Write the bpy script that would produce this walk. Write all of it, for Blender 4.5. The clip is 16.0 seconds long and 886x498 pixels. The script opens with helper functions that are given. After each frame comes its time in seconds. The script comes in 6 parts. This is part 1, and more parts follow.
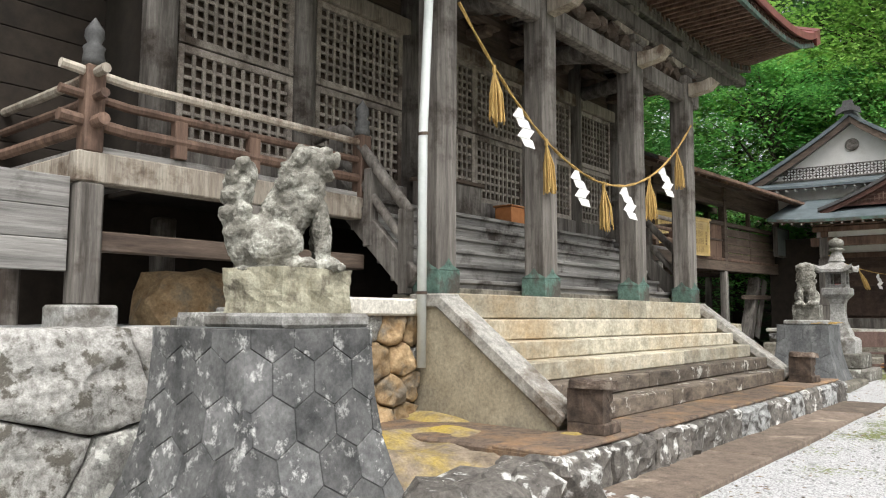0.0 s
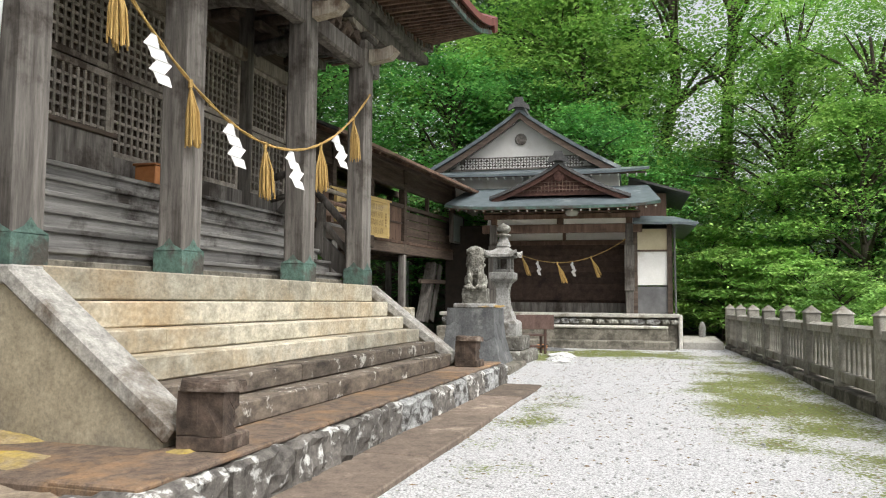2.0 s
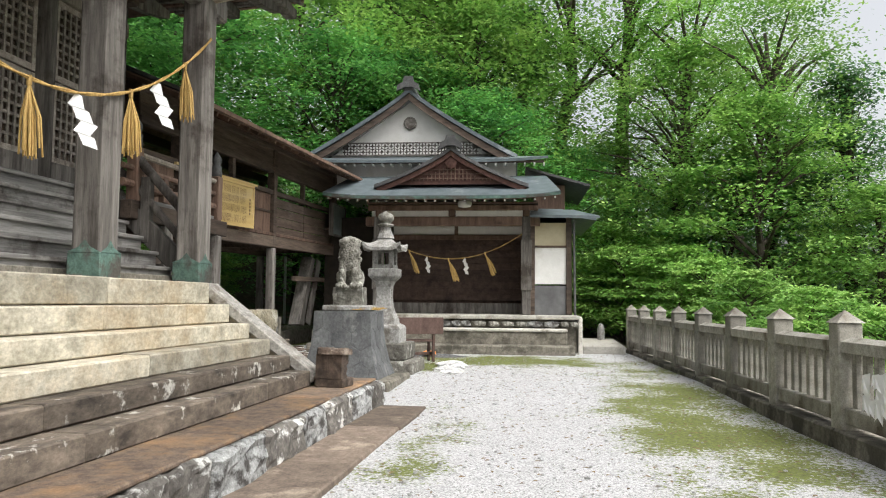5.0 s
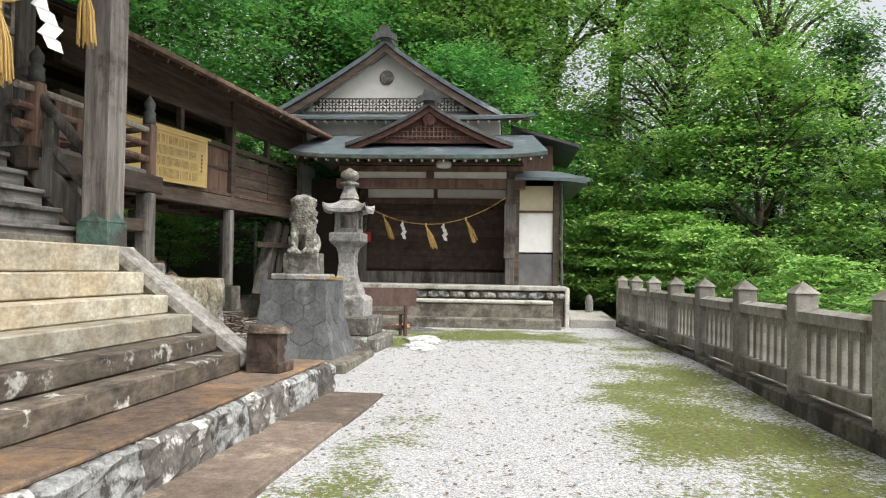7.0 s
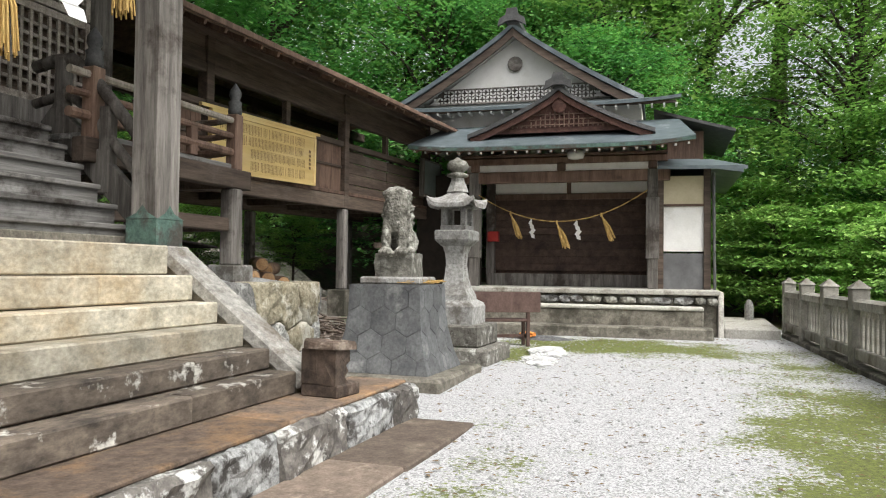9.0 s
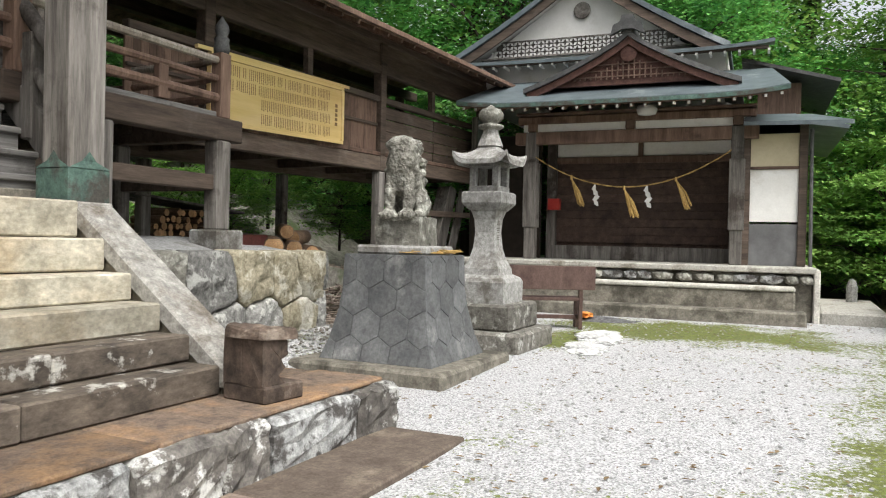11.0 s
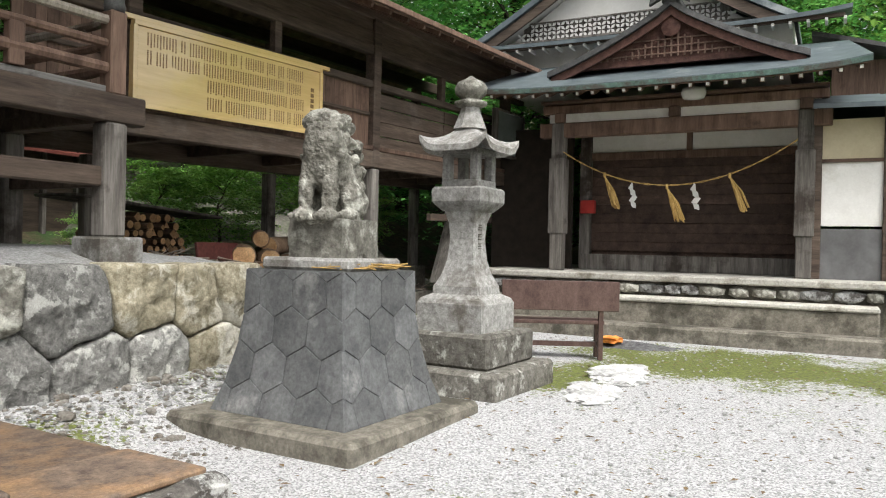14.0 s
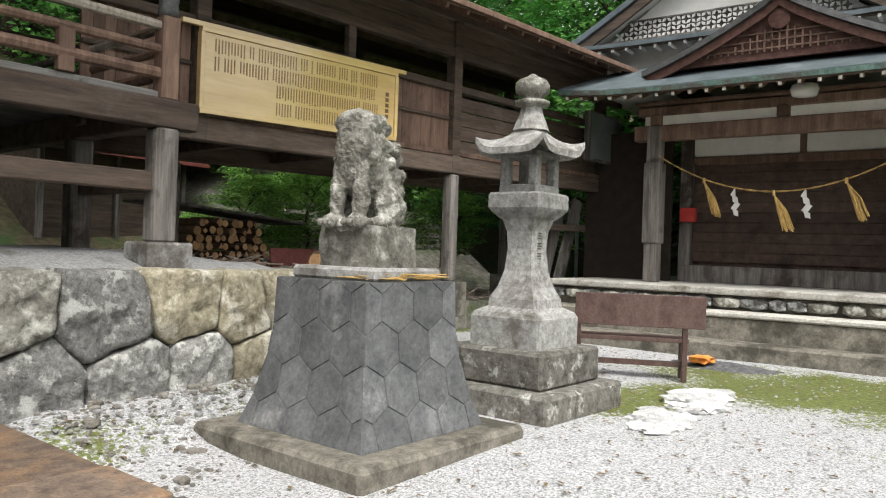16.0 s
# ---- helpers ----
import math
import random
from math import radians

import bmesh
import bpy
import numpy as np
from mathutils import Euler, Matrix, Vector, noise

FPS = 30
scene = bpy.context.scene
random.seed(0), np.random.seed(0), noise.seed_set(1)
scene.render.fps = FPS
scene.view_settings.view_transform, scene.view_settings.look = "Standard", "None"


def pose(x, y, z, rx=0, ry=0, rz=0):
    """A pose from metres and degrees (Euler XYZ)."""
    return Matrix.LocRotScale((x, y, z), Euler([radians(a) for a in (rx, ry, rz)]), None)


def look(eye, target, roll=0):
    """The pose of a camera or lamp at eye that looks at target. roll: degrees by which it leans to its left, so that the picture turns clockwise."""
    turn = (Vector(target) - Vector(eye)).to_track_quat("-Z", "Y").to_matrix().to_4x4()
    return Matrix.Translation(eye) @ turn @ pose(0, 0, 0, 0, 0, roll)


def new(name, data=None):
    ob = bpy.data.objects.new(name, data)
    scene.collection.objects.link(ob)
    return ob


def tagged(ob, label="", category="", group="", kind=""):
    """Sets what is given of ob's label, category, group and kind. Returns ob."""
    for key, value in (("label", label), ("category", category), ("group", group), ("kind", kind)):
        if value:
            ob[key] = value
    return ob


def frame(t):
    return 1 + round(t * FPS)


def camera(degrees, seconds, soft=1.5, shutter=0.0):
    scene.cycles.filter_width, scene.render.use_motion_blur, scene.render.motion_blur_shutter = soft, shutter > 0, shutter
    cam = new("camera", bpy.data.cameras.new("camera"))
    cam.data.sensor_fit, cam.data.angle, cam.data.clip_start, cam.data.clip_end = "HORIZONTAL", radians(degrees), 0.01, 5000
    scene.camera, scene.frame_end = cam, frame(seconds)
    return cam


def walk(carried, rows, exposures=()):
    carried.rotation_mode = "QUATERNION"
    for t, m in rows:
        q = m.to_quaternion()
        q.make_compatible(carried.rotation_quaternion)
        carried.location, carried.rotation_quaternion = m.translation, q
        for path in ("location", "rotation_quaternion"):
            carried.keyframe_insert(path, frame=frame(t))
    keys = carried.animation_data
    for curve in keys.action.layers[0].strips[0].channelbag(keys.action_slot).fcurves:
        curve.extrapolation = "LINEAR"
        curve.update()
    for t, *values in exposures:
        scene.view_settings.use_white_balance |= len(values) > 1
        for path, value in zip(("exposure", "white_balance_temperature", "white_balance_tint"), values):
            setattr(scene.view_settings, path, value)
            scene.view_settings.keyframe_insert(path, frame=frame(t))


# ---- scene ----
cam = camera(60.7, 16.0, soft=1.1)
METRES, EYE, TILT, LEAN, TURN = 14.0, 1.5, 0.0, 0.0, 0.0
PATH = [
    (0, (-11.987, -4.512, 1.308), (-10.449, -3.246, 1.482), 0.3),
    (0.5, (-11.67, -4.415, 1.302), (-10.003, -3.322, 1.466), 0.5),
    (1, (-11.324, -4.35, 1.314), (-9.518, -3.508, 1.483), 0.3),
    (1.5, (-10.95, -4.329, 1.295), (-9.09, -3.608, 1.438), 0.1),
    (2, (-10.57, -4.225, 1.287), (-8.657, -3.657, 1.425), 0.5),
    (2.5, (-10.174, -4.18, 1.239), (-8.221, -3.772, 1.376), -0.2),
    (3, (-9.804, -4.132, 1.25), (-7.858, -3.701, 1.422), 0.2),
    (3.5, (-9.445, -4.081, 1.265), (-7.486, -3.74, 1.475), 0.2),
    (6, (-7.521, -3.925, 1.354), (-5.541, -3.664, 1.445), 0.8),
    (6.5, (-7.143, -4.011, 1.343), (-5.158, -3.776, 1.416), 0.8),
    (7, (-6.816, -4.024, 1.336), (-4.834, -3.759, 1.391), 0.9),
    (7.5, (-6.474, -4.057, 1.325), (-4.499, -3.738, 1.333), 0.8),
    (8, (-6.07, -4.056, 1.339), (-4.133, -3.559, 1.358), 0.9),
    (8.5, (-5.682, -4.121, 1.351), (-3.768, -3.542, 1.385), 0.9),
    (9, (-5.277, -4.233, 1.341), (-3.388, -3.581, 1.396), 0.7),
    (11.5, (-3.132, -4.331, 1.293), (-1.347, -3.43, 1.252), 1.3),
    (12, (-2.764, -4.282, 1.286), (-0.997, -3.346, 1.231), 1.2),
    (12.5, (-2.382, -4.323, 1.286), (-0.626, -3.368, 1.207), 1.2),
    (13, (-2.037, -4.33, 1.32), (-0.3, -3.344, 1.221), 1.3),
    (13.5, (-1.704, -4.274, 1.338), (0.06, -3.334, 1.293), 1.2),
    (14, (-1.351, -4.287, 1.35), (0.374, -3.275, 1.344), 1.3),
    (14.5, (-1.086, -4.277, 1.376), (0.612, -3.22, 1.414), 2.4),
    (15, (-0.89, -4.318, 1.361), (0.737, -3.157, 1.417), 1.8),
    (15.5, (-0.752, -4.425, 1.359), (0.782, -3.142, 1.372), 2.0),
    (16, (-0.717, -4.501, 1.378), (0.832, -3.236, 1.383), 2.0),
]
walk(cam, [(t, look(eye, target, roll)) for t, eye, target, roll in PATH], exposures=((0, -0.3), (16, -0.3)))

# ---- light ----
world = bpy.data.worlds.new("world")
scene.world = world
world.use_nodes = True
wn, wl = world.node_tree.nodes, world.node_tree.links
wn.clear()
sky = wn.new("ShaderNodeTexSky")
sky.sky_type = "NISHITA"
sky.sun_disc = False
sky.sun_elevation, sky.sun_rotation = radians(58), radians(216)
sky.air_density, sky.dust_density, sky.ozone_density = 1.0, 6.0, 1.0
pale = wn.new("ShaderNodeHueSaturation")
pale.inputs["Saturation"].default_value = 0.2
pale.inputs["Value"].default_value = 2.2
bg = wn.new("ShaderNodeBackground")
bg.inputs["Strength"].default_value = 0.15
wout = wn.new("ShaderNodeOutputWorld")
wl.new(sky.outputs[0], pale.inputs["Color"])
wl.new(pale.outputs[0], bg.inputs["Color"])
wl.new(bg.outputs[0], wout.inputs["Surface"])
sun = new("sun", bpy.data.lights.new("sun", "SUN"))
sun.data.energy, sun.data.angle, sun.data.color = 1.55, radians(14), (1.0, 0.985, 0.96)
sun.matrix_world = look((-7, -9.5, 18), (0, 0, 0))


# ---- materials ----
def mat(name, a, b, scale=6.0, rough=0.85, bump=0.25, stain=None, stain_scale=1.2, stain_at=0.56, stretch=(1, 1, 1), rand=0.25, metal=0.0, soft=0.06, wet=0.0):
    """Two tones mixed by fine grain, a third tone in patches, relief from both."""
    m = bpy.data.materials.new(name)
    m.use_nodes = True
    n, l = m.node_tree.nodes, m.node_tree.links
    p = n["Principled BSDF"]
    geo = n.new("ShaderNodeTexCoord")
    mp = n.new("ShaderNodeMapping")
    mp.inputs["Scale"].default_value = stretch
    l.new(geo.outputs["Object"], mp.inputs["Vector"])
    n1 = n.new("ShaderNodeTexNoise")
    n1.inputs["Scale"].default_value, n1.inputs["Detail"].default_value, n1.inputs["Roughness"].default_value = scale, 8, 0.65
    l.new(mp.outputs[0], n1.inputs["Vector"])
    ramp = n.new("ShaderNodeValToRGB")
    ramp.color_ramp.elements[0].position, ramp.color_ramp.elements[1].position = 0.33, 0.68
    ramp.color_ramp.elements[0].color, ramp.color_ramp.elements[1].color = (*a, 1), (*b, 1)
    l.new(n1.outputs["Fac"], ramp.inputs[0])
    col = ramp.outputs[0]
    if stain:
        n2 = n.new("ShaderNodeTexNoise")
        n2.inputs["Scale"].default_value, n2.inputs["Detail"].default_value, n2.inputs["Roughness"].default_value = stain_scale, 9, 0.68
        l.new(geo.outputs["Object"], n2.inputs["Vector"])
        r2 = n.new("ShaderNodeValToRGB")
        r2.color_ramp.elements[0].position, r2.color_ramp.elements[1].position = stain_at - soft, stain_at + soft
        l.new(n2.outputs["Fac"], r2.inputs[0])
        mix = n.new("ShaderNodeMix")
        mix.data_type = "RGBA"
        l.new(r2.outputs[0], mix.inputs["Factor"])
        l.new(col, mix.inputs[6])
        mix.inputs[7].default_value = (*stain, 1)
        col = mix.outputs[2]
    if rand:
        oi = n.new("ShaderNodeObjectInfo")
        mr = n.new("ShaderNodeMapRange")
        mr.inputs["To Min"].default_value, mr.inputs["To Max"].default_value = 1 - rand, 1 + rand
        l.new(oi.outputs["Random"], mr.inputs["Value"])
        hs = n.new("ShaderNodeHueSaturation")
        l.new(mr.outputs[0], hs.inputs["Value"])
        l.new(col, hs.inputs["Color"])
        col = hs.outputs[0]
    n3 = n.new("ShaderNodeTexNoise")
    n3.inputs["Scale"].default_value, n3.inputs["Detail"].default_value, n3.inputs["Roughness"].default_value = max(30, scale * 5), 6, 0.75
    l.new(mp.outputs[0], n3.inputs["Vector"])
    fine = n.new("ShaderNodeMapRange")
    fine.inputs["From Min"].default_value, fine.inputs["From Max"].default_value = 0.3, 0.7
    grain = 0.05 if bump <= 0.1 else 0.34
    fine.inputs["To Min"].default_value, fine.inputs["To Max"].default_value = 1 - grain, 1 + grain
    l.new(n3.outputs["Fac"], fine.inputs["Value"])
    hf = n.new("ShaderNodeHueSaturation")
    l.new(fine.outputs[0], hf.inputs["Value"])
    l.new(col, hf.inputs["Color"])
    col = hf.outputs[0]
    l.new(col, p.inputs["Base Color"])
    p.inputs["Roughness"].default_value, p.inputs["Metallic"].default_value = rough, metal
    p.inputs["Specular IOR Level"].default_value = 0.3
    bp = n.new("ShaderNodeBump")
    bp.inputs["Strength"].default_value, bp.inputs["Distance"].default_value = bump, 0.02
    l.new(n1.outputs["Fac"], bp.inputs["Height"])
    l.new(bp.outputs[0], p.inputs["Normal"])
    return m


WOOD_GREY = mat("weathered_wood", (0.06, 0.053, 0.046), (0.24, 0.222, 0.2), 9, 0.85, 0.4, (0.05, 0.04, 0.033), 1.3, 0.57, (1, 1, 0.08))
WOOD_H = mat("weathered_boards", (0.13, 0.125, 0.118), (0.33, 0.32, 0.30), 8, 0.85, 0.4, (0.05, 0.042, 0.036), 1.1, 0.58, (0.07, 1, 1.6))
WOOD_PALE = mat("bleached_wood", (0.24, 0.2, 0.16), (0.46, 0.42, 0.35), 9, 0.85, 0.4, (0.12, 0.085, 0.06), 1.6, 0.58, (1, 1, 0.1))
WOOD_DARK = mat("dark_wood", (0.05, 0.036, 0.028), (0.14, 0.105, 0.08), 8, 0.75, 0.3, (0.14, 0.115, 0.095), 1.0, 0.63, (0.1, 1, 1))
WOOD_BROWN = mat("brown_wood", (0.09, 0.055, 0.04), (0.2, 0.13, 0.095), 8, 0.7, 0.25, (0.05, 0.03, 0.022), 1.0, 0.6, (1, 1, 0.1))
WOOD_RED = mat("reddish_gable_wood", (0.06, 0.028, 0.021), (0.13, 0.065, 0.05), 9, 0.7, 0.2, None)
LATTICE = mat("lattice_wood", (0.2, 0.175, 0.15), (0.4, 0.36, 0.31), 12, 0.85, 0.2, (0.08, 0.062, 0.05), 1.2, 0.55)
# near-black base colour stands in for the shade in unlit spaces
PAINTED_SHADE = mat("boards_painted_unlit", (0.018, 0.014, 0.011), (0.035, 0.027, 0.02), 5, 0.9, 0.1, None)
BAMBOO = mat("new_pale_wood", (0.62, 0.44, 0.17), (0.75, 0.56, 0.25), 6, 0.2, 0.08, None, stretch=(0.1, 1, 1), rand=0.05)
coat = BAMBOO.node_tree.nodes["Principled BSDF"]
coat.inputs["Coat Weight"].default_value, coat.inputs["Coat Roughness"].default_value, coat.inputs["Coat IOR"].default_value = 1.0, 0.03, 1.9
INK = mat("brown_ink", (0.14, 0.085, 0.03), (0.24, 0.15, 0.06), 10, 0.7, 0.05, None, rand=0.1)
PAPER = mat("white_paper", (0.78, 0.78, 0.76), (0.85, 0.85, 0.83), 4, 0.8, 0.05, None, rand=0.03)
STRAW = mat("straw", (0.33, 0.2, 0.06), (0.58, 0.4, 0.15), 30, 0.85, 0.3, None, stretch=(1, 1, 0.1), rand=0.1)
COPPER = mat("green_copper", (0.05, 0.085, 0.07), (0.12, 0.2, 0.165), 9, 0.7, 0.2, (0.07, 0.065, 0.055), 3, 0.52)
STEP_STONE = mat("step_stone", (0.25, 0.23, 0.175), (0.55, 0.51, 0.41), 6, 0.85, 0.25, (0.34, 0.25, 0.14), 1.0, 0.6, stretch=(0.7, 1, 1), soft=0.14)
STEP_DARK = mat("stained_step_stone", (0.04, 0.033, 0.027), (0.19, 0.155, 0.12), 7, 0.85, 0.3, (0.5, 0.48, 0.43), 4.2, 0.61, stretch=(0.5, 1, 1), soft=0.03)
KERB_RED = mat("rusty_stone", (0.085, 0.064, 0.05), (0.21, 0.155, 0.115), 12, 0.85, 0.5, (0.31, 0.19, 0.1), 2.2, 0.57, soft=0.1)
BLOCK = mat("dark_broken_stone", (0.035, 0.027, 0.021), (0.15, 0.11, 0.085), 6, 0.9, 0.7, (0.24, 0.2, 0.16), 4, 0.62)
KERB_LICHEN = mat("lichened_kerb", (0.06, 0.055, 0.05), (0.19, 0.175, 0.155), 11, 0.9, 0.4, (0.52, 0.52, 0.49), 4.5, 0.57, soft=0.03)
KERB_PALE = mat("pale_kerb", (0.16, 0.165, 0.16), (0.5, 0.505, 0.49), 16, 0.9, 0.6, (0.07, 0.065, 0.06), 7, 0.53, soft=0.05)
SLAB = mat("brown_paving", (0.11, 0.085, 0.066), (0.21, 0.165, 0.13), 9, 0.85, 0.2, (0.36, 0.3, 0.23), 1.5, 0.62)
CHEEK = mat("cheek_stone", (0.17, 0.165, 0.15), (0.37, 0.355, 0.32), 14, 0.9, 0.25, (0.1, 0.08, 0.06), 1.5, 0.55)
RENDER = mat("ochre_plaster", (0.2, 0.175, 0.125), (0.33, 0.29, 0.21), 4, 0.9, 0.15, (0.19, 0.17, 0.13), 1.4, 0.55)
GRANITE = mat("granite", (0.17, 0.167, 0.155), (0.37, 0.365, 0.345), 26, 0.9, 0.3, (0.11, 0.1, 0.085), 2.2, 0.57)
LICHEN = mat("lichened_stone", (0.085, 0.08, 0.065), (0.3, 0.29, 0.25), 9, 0.95, 0.6, (0.5, 0.5, 0.44), 7, 0.58, soft=0.07)
LICHEN_Y = mat("yellowed_stone", (0.19, 0.175, 0.12), (0.44, 0.42, 0.32), 9, 0.95, 0.6, (0.12, 0.105, 0.08), 3.5, 0.57)
STEP_MOSS = mat("mossy_base_stone", (0.06, 0.055, 0.045), (0.21, 0.2, 0.175), 12, 0.95, 0.6, (0.42, 0.42, 0.38), 7, 0.6, soft=0.05)
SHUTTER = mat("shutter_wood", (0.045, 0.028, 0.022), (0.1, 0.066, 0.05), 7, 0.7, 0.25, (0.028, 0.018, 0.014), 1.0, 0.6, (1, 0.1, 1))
HEX = mat("slate_grey_cladding", (0.08, 0.083, 0.084), (0.155, 0.158, 0.157), 5, 0.75, 0.12, (0.26, 0.26, 0.25), 1.7, 0.62, rand=0.18)
HEX_W = mat("weathered_cladding", (0.045, 0.047, 0.047), (0.17, 0.17, 0.167), 4, 0.8, 0.3, (0.46, 0.46, 0.44), 9, 0.61, rand=0.3, soft=0.05)
GROUT = mat("cement_joint", (0.09, 0.09, 0.088), (0.15, 0.15, 0.145), 12, 0.9, 0.2, None)
BOULDER = mat("wall_boulder", (0.11, 0.108, 0.1), (0.36, 0.355, 0.33), 20, 0.95, 1.0, (0.52, 0.52, 0.48), 6.0, 0.56, rand=0.3, soft=0.03)
BOULDER_W = mat("whitish_boulder", (0.22, 0.21, 0.19), (0.56, 0.55, 0.52), 18, 0.95, 1.0, (0.13, 0.12, 0.1), 6, 0.56, soft=0.03, rand=0.15)
BOULDER_Y = mat("wall_boulder_yellow", (0.16, 0.14, 0.09), (0.42, 0.38, 0.28), 20, 0.95, 0.6, (0.6, 0.58, 0.5), 2.5, 0.57, rand=0.2)
ROCK_Y = mat("ochre_rock", (0.22, 0.14, 0.07), (0.42, 0.31, 0.18), 7, 0.95, 0.6, (0.18, 0.155, 0.12), 2.5, 0.55, rand=0.35)
GAP = mat("earth_between_stones", (0.05, 0.045, 0.036), (0.12, 0.105, 0.085), 8, 1, 0.4, None)
WHITE_ROCK = mat("white_rock", (0.4, 0.4, 0.385), (0.66, 0.66, 0.64), 7, 0.9, 0.5, (0.36, 0.35, 0.32), 3, 0.62)
GREY_ROCK = mat("grey_pebble", (0.28, 0.28, 0.265), (0.58, 0.58, 0.56), 14, 0.9, 0.4, None, rand=0.35)
FENCE = mat("fence_stone", (0.19, 0.18, 0.155), (0.37, 0.355, 0.31), 16, 0.95, 0.35, (0.105, 0.09, 0.065), 2.0, 0.55)
TILE_ROOF = mat("blue_grey_roof_sheet", (0.075, 0.095, 0.104), (0.15, 0.18, 0.19), 3, 0.42, 0.1, (0.3, 0.33, 0.33), 1.2, 0.64, rand=0.12)
TILE_DARK = mat("dark_roof_tile", (0.055, 0.055, 0.055), (0.115, 0.115, 0.112), 8, 0.6, 0.2, None)
RED_METAL = mat("faded_red_sheet", (0.13, 0.035, 0.03), (0.22, 0.075, 0.06), 6, 0.5, 0.1, None)
PLASTER = mat("white_plaster", (0.72, 0.71, 0.67), (0.82, 0.81, 0.78), 2.5, 0.9, 0.05, (0.62, 0.6, 0.54), 1, 0.63)
PLASTER_C = mat("cream_plaster", (0.46, 0.4, 0.27), (0.56, 0.5, 0.35), 3, 0.9, 0.05, None)
PLASTER_G = mat("grey_dado", (0.11, 0.11, 0.11), (0.18, 0.18, 0.18), 3, 0.85, 0.1, None)
CONCRETE = mat("pale_concrete", (0.4, 0.385, 0.34), (0.58, 0.56, 0.5), 7, 0.9, 0.2, (0.22, 0.2, 0.16), 1.7, 0.6)
CONC_DARK = mat("mossy_concrete", (0.1, 0.09, 0.072), (0.27, 0.25, 0.205), 8, 0.9, 0.3, (0.07, 0.065, 0.05), 1.8, 0.55)
PIPE = mat("white_pipe", (0.58, 0.62, 0.6), (0.68, 0.72, 0.7), 5, 0.45, 0.03, None, rand=0)
GLASS_PANEL = mat("grey_green_panel", (0.16, 0.2, 0.19), (0.24, 0.28, 0.27), 3, 0.4, 0.05, None)
BARK = mat("bark", (0.035, 0.028, 0.022), (0.11, 0.09, 0.072), 8, 0.95, 0.7, None, stretch=(1, 1, 0.2))
LOG_END = mat("cut_log_end", (0.36, 0.2, 0.09), (0.56, 0.36, 0.19), 9, 0.85, 0.2, None, rand=0.35)
LOG_BARK = mat("log_bark", (0.11, 0.07, 0.045), (0.22, 0.15, 0.1), 8, 0.95, 0.5, None, rand=0.35)
STICK = mat("dry_stick", (0.2, 0.15, 0.115), (0.44, 0.37, 0.31), 8, 0.9, 0.3, None, rand=0.4)
BENCH = mat("bench_brown", (0.07, 0.04, 0.033), (0.125, 0.08, 0.065), 7, 0.6, 0.2, (0.2, 0.17, 0.15), 2, 0.66)
ASH = mat("ash", (0.06, 0.06, 0.062), (0.22, 0.22, 0.22), 14, 1, 0.5, None)
ORANGE = mat("orange_rag", (0.55, 0.16, 0.03), (0.7, 0.32, 0.08), 9, 0.8, 0.2, None)
RED_BOX = mat("red_lacquer", (0.28, 0.02, 0.018), (0.4, 0.045, 0.035), 4, 0.45, 0.05, None)
LAMP_WHITE = mat("lamp_glass", (0.7, 0.7, 0.68), (0.78, 0.78, 0.76), 3, 0.25, 0.0, None)
ORANGE_WOOD = mat("varnished_box", (0.35, 0.14, 0.05), (0.46, 0.2, 0.08), 7, 0.5, 0.1, None)


def leafmat(name, a, b, c):
    """Leaves: tone by island, light passing through."""
    m = bpy.data.materials.new(name)
    m.use_nodes = True
    n, l = m.node_tree.nodes, m.node_tree.links
    p = n["Principled BSDF"]
    g = n.new("ShaderNodeNewGeometry")
    r = n.new("ShaderNodeValToRGB")
    r.color_ramp.elements[0].color, r.color_ramp.elements[1].color = (*a, 1), (*c, 1)
    e = r.color_ramp.elements.new(0.5)
    e.color = (*b, 1)
    nz = n.new("ShaderNodeTexNoise")
    tc = n.new("ShaderNodeTexCoord")
    nz.inputs["Scale"].default_value, nz.inputs["Detail"].default_value = 0.8, 1.5
    l.new(tc.outputs["Object"], nz.inputs["Vector"])
    ad = n.new("ShaderNodeMath")
    ad.operation = "MULTIPLY_ADD"
    ad.inputs[1].default_value = 0.3
    l.new(g.outputs["Random Per Island"], ad.inputs[0])
    mr = n.new("ShaderNodeMapRange")
    mr.inputs["From Min"].default_value, mr.inputs["From Max"].default_value = 0.35, 0.65
    mr.inputs["To Max"].default_value = 0.7
    l.new(nz.outputs["Fac"], mr.inputs["Value"])
    l.new(mr.outputs[0], ad.inputs[2])
    l.new(ad.outputs[0], r.inputs[0])
    oi = n.new("ShaderNodeObjectInfo")
    vr = n.new("ShaderNodeMapRange")
    vr.inputs["To Min"].default_value, vr.inputs["To Max"].default_value = 0.75, 1.2
    l.new(oi.outputs["Random"], vr.inputs["Value"])
    hs = n.new("ShaderNodeHueSaturation")
    l.new(vr.outputs[0], hs.inputs["Value"])
    l.new(r.outputs[0], hs.inputs["Color"])
    l.new(hs.outputs[0], p.inputs["Base Color"])
    p.inputs["Roughness"].default_value = 0.55
    tr = n.new("ShaderNodeBsdfTranslucent")
    l.new(hs.outputs[0], tr.inputs["Color"])
    mx = n.new("ShaderNodeMixShader")
    mx.inputs[0].default_value = 0.36
    l.new(p.outputs[0], mx.inputs[1])
    l.new(tr.outputs[0], mx.inputs[2])
    l.new(mx.outputs[0], n["Material Output"].inputs["Surface"])
    return m


